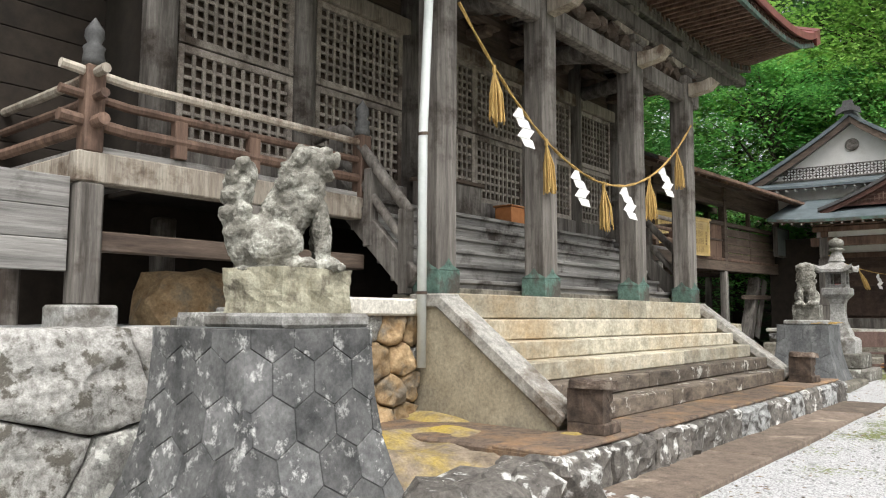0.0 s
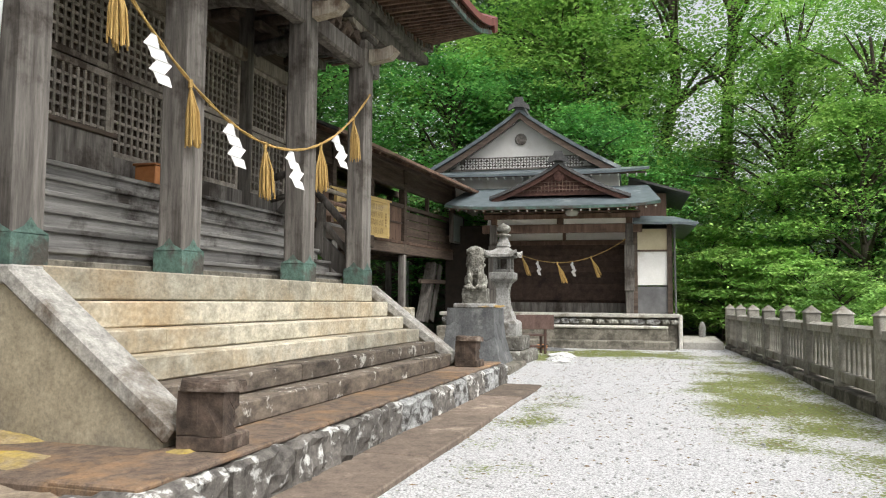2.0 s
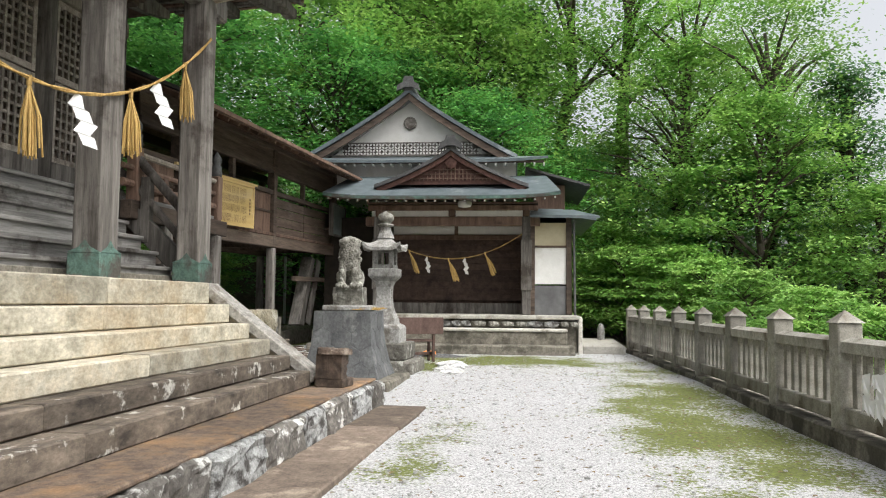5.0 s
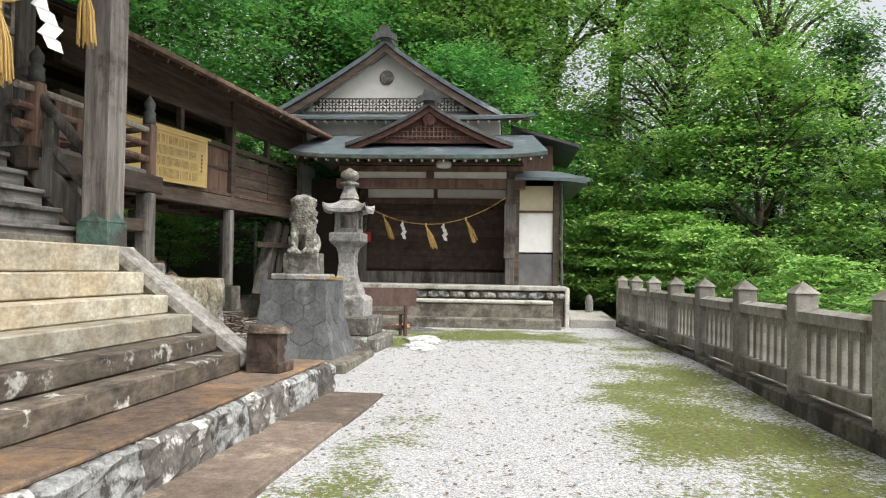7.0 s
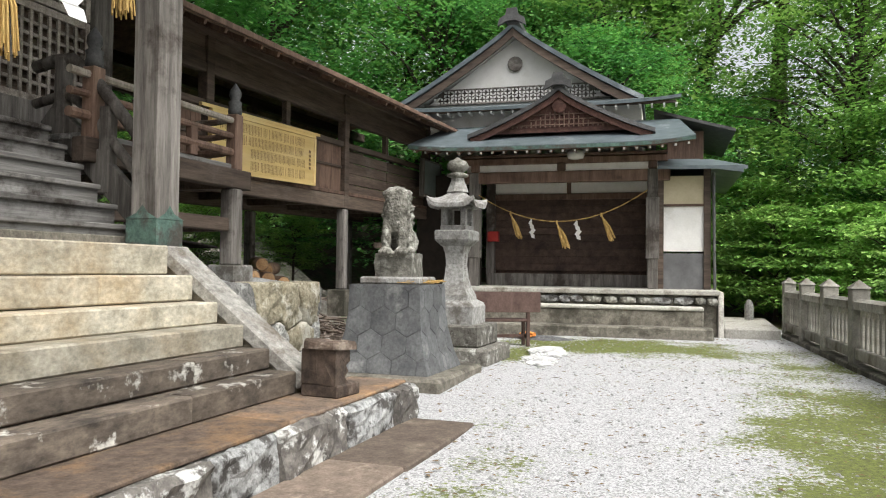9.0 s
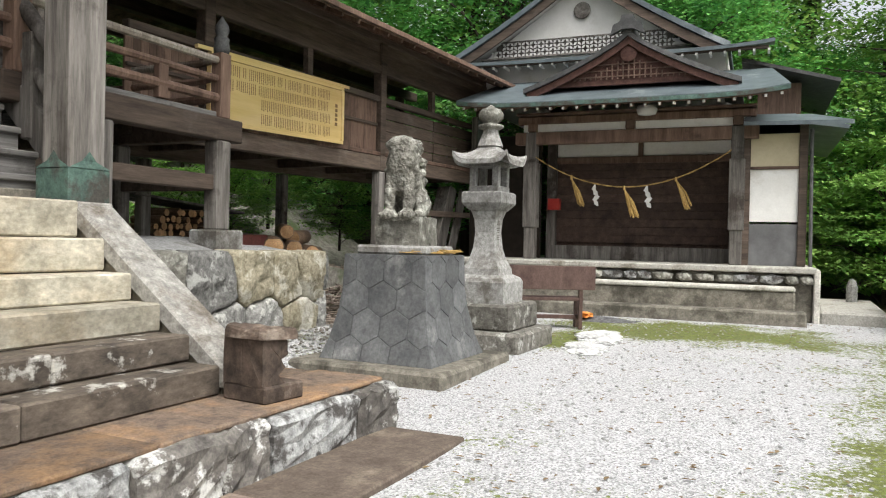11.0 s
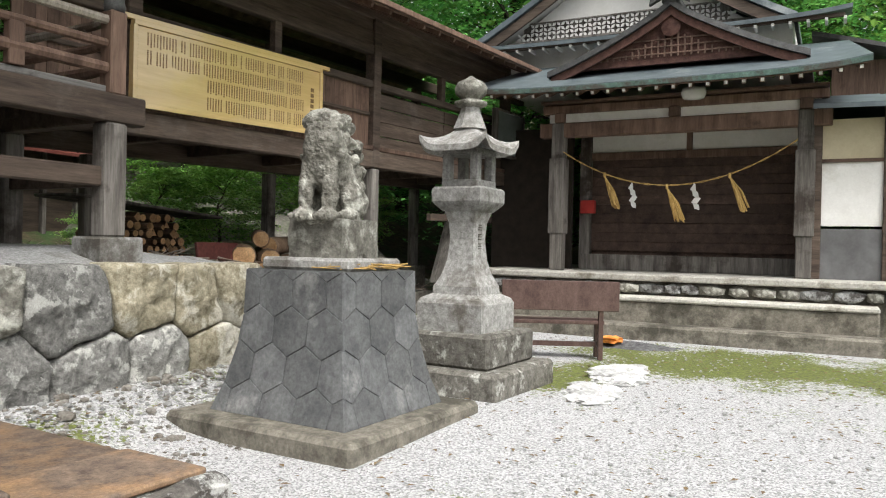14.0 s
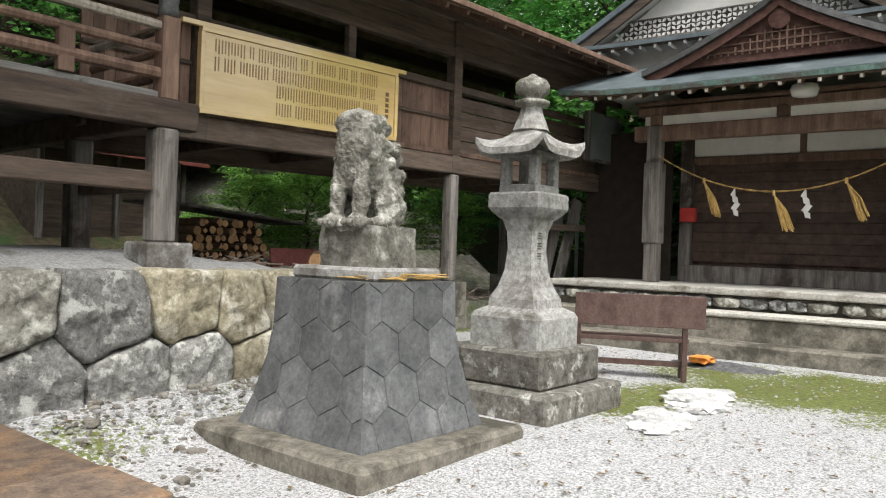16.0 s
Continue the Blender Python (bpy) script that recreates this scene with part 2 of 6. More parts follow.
LEAF = leafmat("maple_leaves", (0.04, 0.15, 0.04), (0.14, 0.38, 0.09), (0.3, 0.58, 0.16))
LEAF_Y = leafmat("young_leaves", (0.08, 0.22, 0.04), (0.25, 0.48, 0.1), (0.46, 0.68, 0.18))
LEAF_D = leafmat("cedar_leaves", (0.035, 0.1, 0.04), (0.1, 0.24, 0.085), (0.2, 0.36, 0.13))


def groundmat():
    """White gravel, with moss by the fence, at the foot of the hall and before the far hall."""
    m = bpy.data.materials.new("court_gravel")
    m.use_nodes = True
    n, l = m.node_tree.nodes, m.node_tree.links
    p = n["Principled BSDF"]
    tc = n.new("ShaderNodeTexCoord")
    vo = n.new("ShaderNodeTexVoronoi")
    vo.inputs["Scale"].default_value = 85
    nz = n.new("ShaderNodeTexNoise")
    nz.inputs["Scale"].default_value, nz.inputs["Detail"].default_value = 1.1, 9
    nf = n.new("ShaderNodeTexNoise")
    nf.inputs["Scale"].default_value, nf.inputs["Detail"].default_value, nf.inputs["Roughness"].default_value = 22, 8, 0.75
    at = n.new("ShaderNodeAttribute")
    at.attribute_name = "moss"
    for q in (vo, nz, nf):
        l.new(tc.outputs["Object"], q.inputs["Vector"])
    stone = n.new("ShaderNodeValToRGB")
    stone.color_ramp.elements[0].color, stone.color_ramp.elements[1].color = (0.25, 0.25, 0.245, 1), (0.6, 0.6, 0.6, 1)
    stone.color_ramp.elements[0].position, stone.color_ramp.elements[1].position = 0.05, 0.75
    sep = n.new("ShaderNodeSeparateColor")
    l.new(vo.outputs["Color"], sep.inputs[0])
    l.new(sep.outputs[0], stone.inputs[0])
    moss = n.new("ShaderNodeValToRGB")
    moss.color_ramp.elements[0].color, moss.color_ramp.elements[1].color = (0.07, 0.06, 0.028, 1), (0.2, 0.25, 0.05, 1)
    moss.color_ramp.elements[0].position, moss.color_ramp.elements[1].position = 0.35, 0.65
    l.new(nf.outputs["Fac"], moss.inputs[0])
    # moss amount = attribute + patches + grain
    a1 = n.new("ShaderNodeMath")
    a1.operation = "MULTIPLY_ADD"
    a1.inputs[1].default_value = 1.9
    l.new(nz.outputs["Fac"], a1.inputs[0])
    l.new(at.outputs["Fac"], a1.inputs[2])
    a2 = n.new("ShaderNodeMath")
    a2.operation = "MULTIPLY_ADD"
    a2.inputs[1].default_value = 1.7
    l.new(nf.outputs["Fac"], a2.inputs[0])
    l.new(a1.outputs[0], a2.inputs[2])
    chip = n.new("ShaderNodeTexVoronoi")
    chip.inputs["Scale"].default_value = 34
    l.new(tc.outputs["Object"], chip.inputs["Vector"])
    cs = n.new("ShaderNodeSeparateColor")
    l.new(chip.outputs["Color"], cs.inputs[0])
    a3 = n.new("ShaderNodeMath")
    a3.operation = "MULTIPLY_ADD"
    a3.inputs[1].default_value = 0.42
    l.new(cs.outputs[1], a3.inputs[0])
    l.new(a2.outputs[0], a3.inputs[2])
    mr = n.new("ShaderNodeMapRange")
    mr.inputs["From Min"].default_value, mr.inputs["From Max"].default_value = 2.36, 2.56
    l.new(a3.outputs[0], mr.inputs["Value"])
    mx = n.new("ShaderNodeMix")
    mx.data_type = "RGBA"
    l.new(mr.outputs[0], mx.inputs["Factor"])
    l.new(stone.outputs[0], mx.inputs[6])
    l.new(moss.outputs[0], mx.inputs[7])
    l.new(mx.outputs[2], p.inputs["Base Color"])
    p.inputs["Roughness"].default_value = 0.95
    bp = n.new("ShaderNodeBump")
    bp.inputs["Strength"].default_value, bp.inputs["Distance"].default_value = 0.6, 0.02
    l.new(vo.outputs["Distance"], bp.inputs["Height"])
    l.new(bp.outputs[0], p.inputs["Normal"])
    return m


GRAVEL = groundmat()
TERRACE = mat("terrace_gravel", (0.25, 0.25, 0.24), (0.55, 0.55, 0.54), 40, 0.95, 0.5, (0.16, 0.15, 0.12), 1.5, 0.6)
BANK = mat("stony_earth", (0.13, 0.12, 0.1), (0.34, 0.32, 0.28), 9, 1, 0.8, (0.1, 0.13, 0.06), 0.9, 0.58)
SOIL = mat("forest_floor", (0.05, 0.045, 0.025), (0.14, 0.115, 0.07), 6, 1, 0.6, (0.05, 0.09, 0.03), 0.9, 0.55)


# ---- mesh helpers ----
class Mesh:
    """Gathers vertices and faces of one mesh."""

    def __init__(self):
        self.v, self.f = [], []

    def add(self, verts, faces, m=None):
        k = len(self.v)
        self.v += [tuple(m @ Vector(p)) if m else tuple(p) for p in verts]
        self.f += [tuple(i + k for i in q) for q in faces]
        return self

    def box(self, x0, x1, y0, y1, z0, z1, c=0.008, m=None):
        """A box with chamfered edges."""
        c = min(c, abs(x1 - x0) * 0.3, abs(y1 - y0) * 0.3, abs(z1 - z0) * 0.3)
        X, Y, Z = (x0, x1), (y0, y1), (z0, z1)
        vs, idx = [], {}
        for i in (0, 1):
            for j in (0, 1):
                for k in (0, 1):
                    sx, sy, sz = 1 - 2 * i, 1 - 2 * j, 1 - 2 * k
                    for a, q in enumerate(((X[i], Y[j] + sy * c, Z[k] + sz * c), (X[i] + sx * c, Y[j], Z[k] + sz * c), (X[i] + sx * c, Y[j] + sy * c, Z[k]))):
                        idx[i, j, k, a] = len(vs)
                        vs.append(q)
        fs = []
        for i in (0, 1):
            q = [idx[i, 0, 0, 0], idx[i, 1, 0, 0], idx[i, 1, 1, 0], idx[i, 0, 1, 0]]
            fs.append(q if i else q[::-1])
            q = [idx[0, i, 0, 1], idx[1, i, 0, 1], idx[1, i, 1, 1], idx[0, i, 1, 1]]
            fs.append(q[::-1] if i else q)
            q = [idx[0, 0, i, 2], idx[1, 0, i, 2], idx[1, 1, i, 2], idx[0, 1, i, 2]]
            fs.append(q if i else q[::-1])
        for a in (0, 1):
            for b in (0, 1):
                s = (a + b) % 2
                q = [idx[a, b, 0, 0], idx[a, b, 1, 0], idx[a, b, 1, 1], idx[a, b, 0, 1]]
                fs.append(q if not s else q[::-1])
                q = [idx[a, 0, b, 2], idx[a, 1, b, 2], idx[a, 1, b, 0], idx[a, 0, b, 0]]
                fs.append(q if not s else q[::-1])
                q = [idx[0, a, b, 1], idx[1, a, b, 1], idx[1, a, b, 2], idx[0, a, b, 2]]
                fs.append(q if not s else q[::-1])
        for i in (0, 1):
            for j in (0, 1):
                for k in (0, 1):
                    q = [idx[i, j, k, 0], idx[i, j, k, 1], idx[i, j, k, 2]]
                    fs.append(q if (i + j + k) % 2 else q[::-1])
        return self.add(vs, fs, m)

    def beam(self, a, b, w, h, c=0.008, roll=0.0):
        """A squared timber from a to b."""
        a, b = Vector(a), Vector(b)
        d = b - a
        x = d.normalized()
        up = Vector((0, 0, 1)) if abs(x.z) < 0.95 else Vector((0, 1, 0))
        y = up.cross(x).normalized()
        z = x.cross(y)
        m = Matrix.Translation(a) @ Matrix((x, y, z)).transposed().to_4x4() @ Matrix.Rotation(roll, 4, "X")
        return self.box(0, d.length, -w / 2, w / 2, -h / 2, h / 2, c, m)

    def tube(self, pts, radii, sides=8, cap=True):
        """A round bar through points."""
        pts = [Vector(p) for p in pts]
        k = len(self.v)
        prev = None
        for i, p in enumerate(pts):
            d = (pts[min(i + 1, len(pts) - 1)] - pts[max(i - 1, 0)]).normalized()
            u = prev if prev and abs(prev.dot(d)) < 0.95 else (Vector((0, 0, 1)) if abs(d.z) < 0.9 else Vector((1, 0, 0)))
            u = (u - d * u.dot(d)).normalized()
            prev = u
            w = d.cross(u)
            r = radii[i] if isinstance(radii, (list, tuple)) else radii
            for s in range(sides):
                a = 2 * math.pi * s / sides
                self.v.append(tuple(p + (u * math.cos(a) + w * math.sin(a)) * r))
        for i in range(len(pts) - 1):
            for s in range(sides):
                t = (s + 1) % sides
                self.f.append((k + i * sides + s, k + i * sides + t, k + (i + 1) * sides + t, k + (i + 1) * sides + s))
        if cap:
            self.f.append(tuple(k + s for s in range(sides))[::-1])
            self.f.append(tuple(k + (len(pts) - 1) * sides + s for s in range(sides)))
        return self

    def lathe(self, prof, sides=16, c=(0, 0, 0), turn=0.0):
        """Turned (or many-sided) shape from (radius, z) rows."""
        k = len(self.v)
        for r, z in prof:
            for s in range(sides):
                a = turn + 2 * math.pi * s / sides
                self.v.append((c[0] + r * math.cos(a), c[1] + r * math.sin(a), c[2] + z))
        for i in range(len(prof) - 1):
            for s in range(sides):
                t = (s + 1) % sides
                self.f.append((k + i * sides + s, k + i * sides + t, k + (i + 1) * sides + t, k + (i + 1) * sides + s))
        self.f.append(tuple(k + s for s in range(sides))[::-1])
        self.f.append(tuple(k + (len(prof) - 1) * sides + s for s in range(sides)))
        return self

    def sheet(self, fn, nu, nv, thick=0.0):
        """A surface fn(u, v), with thickness downwards if given."""
        k = len(self.v)
        for d in ((0,) if not thick else (0, thick)):
            for i in range(nu + 1):
                for j in range(nv + 1):
                    p = Vector(fn(i / nu, j / nv))
                    self.v.append((p.x, p.y, p.z - d))
        n = (nu + 1) * (nv + 1)
        at = lambda i, j, o=0: k + o * n + i * (nv + 1) + j
        for i in range(nu):
            for j in range(nv):
                self.f.append((at(i, j), at(i + 1, j), at(i + 1, j + 1), at(i, j + 1)))
                if thick:
                    self.f.append((at(i, j, 1), at(i, j + 1, 1), at(i + 1, j + 1, 1), at(i + 1, j, 1)))
        if thick:
            ring = [(i, 0) for i in range(nu)] + [(nu, j) for j in range(nv)] + [(i, nv) for i in range(nu, 0, -1)] + [(0, j) for j in range(nv, 0, -1)]
            for a, b in zip(ring, ring[1:] + ring[:1]):
                self.f.append((at(*a), at(*a, 1), at(*b, 1), at(*b)))
        return self

    def prism(self, poly, a, b, axis="y"):
        """A polygon of (p, q) pairs pushed from a to b along an axis; (p, q) are the other two axes in order."""
        put = {"x": lambda p, q, t: (t, p, q), "y": lambda p, q, t: (p, t, q), "z": lambda p, q, t: (p, q, t)}[axis]
        n = len(poly)
        vs = [put(p, q, a) for p, q in poly] + [put(p, q, b) for p, q in poly]
        fs = [tuple(range(n))[::-1], tuple(range(n, 2 * n))] + [(i, (i + 1) % n, n + (i + 1) % n, n + i) for i in range(n)]
        return self.add(vs, fs)

    def data(self, name, smooth=False):
        me = bpy.data.meshes.new(name)
        me.from_pydata(self.v, [], self.f)
        bm = bmesh.new()
        bm.from_mesh(me)
        if len(bm.faces) < 60000:
            bmesh.ops.recalc_face_normals(bm, faces=bm.faces)
        for q in bm.faces:
            q.smooth = smooth
        bm.to_mesh(me)
        bm.free()
        return me


def part(name, ms, material, parent=None, label="", smooth=False, m=None):
    """One mesh object under a thing (or a part)."""
    me = ms.data(name, smooth) if isinstance(ms, Mesh) else ms
    if not me.materials:
        me.materials.append(material)
    ob = new(name, me)
    ob.parent = parent
    if m:
        ob.matrix_basis = m
    if label:
        tagged(ob, label)
    return ob


def thing(name, label, category, group="", kind="", m=None):
    ob = new(name)
    ob.empty_display_size = 0.2
    if m:
        ob.matrix_basis = m
    return tagged(ob, label, category, group, kind)


def solid(name, ms, material, label, category="", kind="", group="", smooth=False, m=None):
    """A thing (or piece of the setting) that is one mesh."""
    ob = part(name, ms, material, None, "", smooth, m)
    return tagged(ob, label, category, group, kind)


def rock(seed, sx, sy, sz, rough=0.22, sub=2, edge=3.2):
    """A rounded, uneven stone as mesh data, centred."""
    bm = bmesh.new()
    bmesh.ops.create_icosphere(bm, subdivisions=sub, radius=1)
    o = Vector((seed * 3.7, seed * 1.3, seed * 7.1))
    for v in bm.verts:
        d = v.co.normalized()
        e = edge
        k = (abs(d.x) ** e + abs(d.y) ** e + abs(d.z) ** e) ** (-1 / e)
        p = d * k * (1 + rough * noise.noise(d * 1.6 + o) + rough * 0.5 * noise.noise(d * 4.0 + o))
        v.co = Vector((p.x * sx, p.y * sy, p.z * sz))
    for q in bm.faces:
        q.smooth = False
    me = bpy.data.meshes.new("stone")
    bm.to_mesh(me)
    bm.free()
    return me


def clip(poly, a, b, c):
    """Keep the part of a polygon where a*x + b*y <= c."""
    out = []
    for i, p in enumerate(poly):
        q = poly[(i + 1) % len(poly)]
        dp, dq = a * p[0] + b * p[1] - c, a * q[0] + b * q[1] - c
        if dp <= 0:
            out.append(p)
        if dp * dq < 0:
            s = dp / (dp - dq)
            out.append((p[0] + s * (q[0] - p[0]), p[1] + s * (q[1] - p[1])))
    return out


def fitted_stone(poly, depth, joint, bulge, seed):
    """One quarry-faced stone of a given outline in (x, z), with rounded arrises and a chipped face."""
    n = 36
    cx, cz = sum(p[0] for p in poly) / len(poly), sum(p[1] for p in poly) / len(poly)
    reach = []
    for k in range(n):
        a = 2 * math.pi * k / n
        dx, dz = math.cos(a), math.sin(a)
        best = 9.0
        for i, p in enumerate(poly):
            q = poly[(i + 1) % len(poly)]
            ex, ez = q[0] - p[0], q[1] - p[1]
            den = dx * ez - dz * ex
            if abs(den) > 1e-9:
                t = ((p[0] - cx) * ez - (p[1] - cz) * ex) / den
                if t > 0:
                    best = min(best, t)
        reach.append((dx, dz, best))
    o = Vector((seed * 1.7, seed * 0.9, seed * 2.3))
    tilt = (noise.noise(o) * 0.12, noise.noise(o + Vector((5, 1, 2))) * 0.12)
    ms = Mesh()
    rings = ((1.0, depth), (1.0, 0.1), (0.985, 0.035), (0.955, 0.01), (0.85, 0.0), (0.66, 0.0), (0.48, 0.0), (0.28, 0.0))
    for f, y in rings:
        for dx, dz, r in reach:
            rr = max(0.02, r - joint) * f
            x, z = cx + dx * rr, cz + dz * rr
            p = Vector((x, 0, z)) * 4.2 + o
            wob = 0.02 * noise.noise(p * 1.6) * (1 if f > 0.9 else 0.4)
            face = 0 if y > 0.09 else -bulge * (1 - f) + 0.05 * noise.noise(p) + 0.035 * noise.noise(p * 2.7) + 0.018 * noise.noise(p * 6) + tilt[0] * (x - cx) + tilt[1] * (z - cz)
            ms.v.append((x + wob * dx, y + face, z + wob * dz))
    for i in range(len(rings) - 1):
        for k in range(n):
            j = (k + 1) % n
            ms.f.append((i * n + k, i * n + j, (i + 1) * n + j, (i + 1) * n + k))
    ms.v.append((cx, -bulge + 0.03 * noise.noise(o), cz))
    last = (len(rings) - 1) * n
    for k in range(n):
        ms.f.append((last + k, last + (k + 1) % n, len(ms.v) - 1))
    return ms


def stone_wall(name, label, x0, x1, z0, z1, face, depth, m, mats, sizes, seed, piece="stone", joint=0.004, bulge=0.02):
    """Close-fitted rough stones on a vertical face in the plane y=0 of m, looking to -y."""
    rng = random.Random(seed)
    wall = tagged(new(name), label, "wall", "", "structure")
    wall.matrix_basis = m
    part("earth_core", Mesh().box(x0 + 0.03, x1 - 0.03, 0.1, depth, z0, z1 - 0.04, 0.02), GAP, wall)
    w, h = sum(sizes[0]) / 2, sum(sizes[1]) / 2
    nx, nz = max(1, round((x1 - x0) / w)), max(1, round((z1 - z0) / h))
    w, h = (x1 - x0) / nx, (z1 - z0) / nz
    seeds = []
    for j in range(nz):
        for i in range(nx + 1):
            x = x0 + (i + 0.25 + 0.5 * (j % 2)) * w + rng.uniform(-0.26, 0.26) * w
            seeds.append((x, z0 + (j + 0.5) * h + rng.uniform(-0.2, 0.2) * h))
    k = w / h
    for i, (sx, sz) in enumerate(seeds):
        poly = [(x0, z0), (x1, z0), (x1, z1), (x0, z1)]
        for j, (tx, tz) in enumerate(seeds):
            if j == i or abs(tx - sx) > 4 * w:
                continue
            ax, az = tx - sx, (tz - sz) * k * k
            poly = clip(poly, ax, az, (tx * tx - sx * sx + (tz * tz - sz * sz) * k * k) / 2)
            if len(poly) < 3:
                break
        if len(poly) < 3 or max(p[0] for p in poly) - min(p[0] for p in poly) < 0.08:
            continue
        part(piece, fitted_stone(poly, 0.3, joint, bulge, seed * 10 + i), rng.choice(mats), wall, "", True)
    return wall


# ---- ground ----
def smooth(a, b, t):
    t = max(0.0, min(1.0, (t - a) / (b - a)))
    return t * t * (3 - 2 * t)


FENCE_Y = lambda x: -6.6 + 0.072 * x


def ground_z(x, y):
    """Level court, rising a little towards the far hall, a wooded slope beyond."""
    z = 0.1 * smooth(0, 4, x) + 0.015 * noise.noise((x * 0.6, y * 0.6, 0))
    z += 0.2 * smooth(-0.45, 0.4, y) * smooth(0.7, 1.3, x) * smooth(4.6, 3.8, x)
    z += 9.0 * smooth(6.5, 24, y) + 14 * smooth(18, 60, y)
    z -= 5.0 * smooth(0.8, 9, FENCE_Y(x) - y)
    z += 5.0 * smooth(19, 40, x) * smooth(-12, 4, y)
    return z


def make_ground():
    xs = sorted(set([-900, -400, -200, -120, -80] + list(np.arange(-60, -14, 4.0)) + list(np.arange(-14, 20, 0.35)) + list(np.arange(20, 62, 3.0)) + [80, 120, 200, 400, 900]))
    ys = sorted(set([-900, -400, -200, -100, -60, -40] + list(np.arange(-30, -9, 2.0)) + list(np.arange(-9, 8, 0.35)) + list(np.arange(8, 62, 3.0)) + [80, 120, 200, 400, 900]))
    g = Mesh()
    for x in xs:
        for y in ys:
            g.v.append((x, y, ground_z(x, y)))
    n = len(ys)
    for i in range(len(xs) - 1):
        for j in range(n - 1):
            g.f.append((i * n + j, (i + 1) * n + j, (i + 1) * n + j + 1, i * n + j + 1))
    me = g.data("ground", True)
    me.materials.append(GRAVEL)
    me.materials.append(SOIL)
    at = me.attributes.new("moss", "FLOAT", "POINT")
    for i, v in enumerate(me.vertices):
        x, y = v.co.x, v.co.y
        k = -0.16
        k += 0.54 * smooth(2.8, 0.5, y - FENCE_Y(x)) * smooth(9.5, 6.5, x)
        k += 0.6 * math.exp(-((x - 0.3) / 2.8) ** 2 - ((y + 5.2) / 0.9) ** 2) + 0.5 * math.exp(-((x + 1.0) / 2.5) ** 2 - ((y + 2.8) / 0.4) ** 2)
        k += 0.3 * math.exp(-((x + 6) / 6) ** 2 - ((y + 2.75) / 0.35) ** 2)
        k += 1.3 * math.exp(-((x - 7.6) / 1.4) ** 2 - ((y + 2.9) / 1.9) ** 2)
        k += 0.45 * math.exp(-((x - 2.4) / 2.2) ** 2 - ((y - 0.1) / 0.6) ** 2)
        k += 0.9 * math.exp(-((x - 5.6) / 1.2) ** 2 - ((y + 1.6) / 0.5) ** 2)
        k += 0.45 * smooth(-6.8, -8.5, x) * smooth(-1.2, -0.2, y)
        k += 1.5 * smooth(0.3, 1.5, FENCE_Y(x) - y) + 1.5 * smooth(2.2, 4.0, y) + 1.2 * smooth(11, 14, x)
        at.data[i].value = k
    for q in me.polygons:
        c = q.center
        if c.y > 3.2 or FENCE_Y(c.x) - c.y > 0.6 or c.x > 14:
            q.material_index = 1
    ob = new("ground", me)
    tagged(ob, "white gravel court with moss, wooded slopes round it", "ground", "", "structure")


make_ground()

# raised earth under and behind the hall, on both sides of the stairs
t = Mesh()
t.sheet(lambda u, v: (-16 + 9.6 * u, 0.75 + 4.2 * v, 1.2 + 0.02 * noise.noise((u * 20, v * 9, 1))), 30, 14, 1.3)
solid("ground_terrace_west", t, TERRACE, "grey gravel terrace in front of the hall", "ground", "structure")
t = Mesh()
t.sheet(lambda u, v: (-6.4 + 10.2 * u, 0.86 + 2.44 * v, 1.13 + 0.16 * smooth(0.0, 0.35, v) + 0.03 * noise.noise((u * 20, v * 6, 4)) - 0.25 * smooth(0.88, 1, u) * v), 34, 10, 1.2)
solid("ground_terrace_east", t, TERRACE, "grey gravel terrace beside the stone stairs", "ground", "structure")
t = Mesh()
t.sheet(lambda u, v: (-15 + 30 * u, 3.2 + 9 * v, 0.5 + 0.6 * smooth(0.86, 0.66, u) + 2.9 * smooth(0.25, 0.9, v) * smooth(0.74, 0.86, u) + 0.12 * noise.noise((u * 40, v * 12, 9))), 70, 30, 0.8)
solid("ground_bank", t, BANK, "bare earth bank with litter behind the corridor", "ground", "structure")


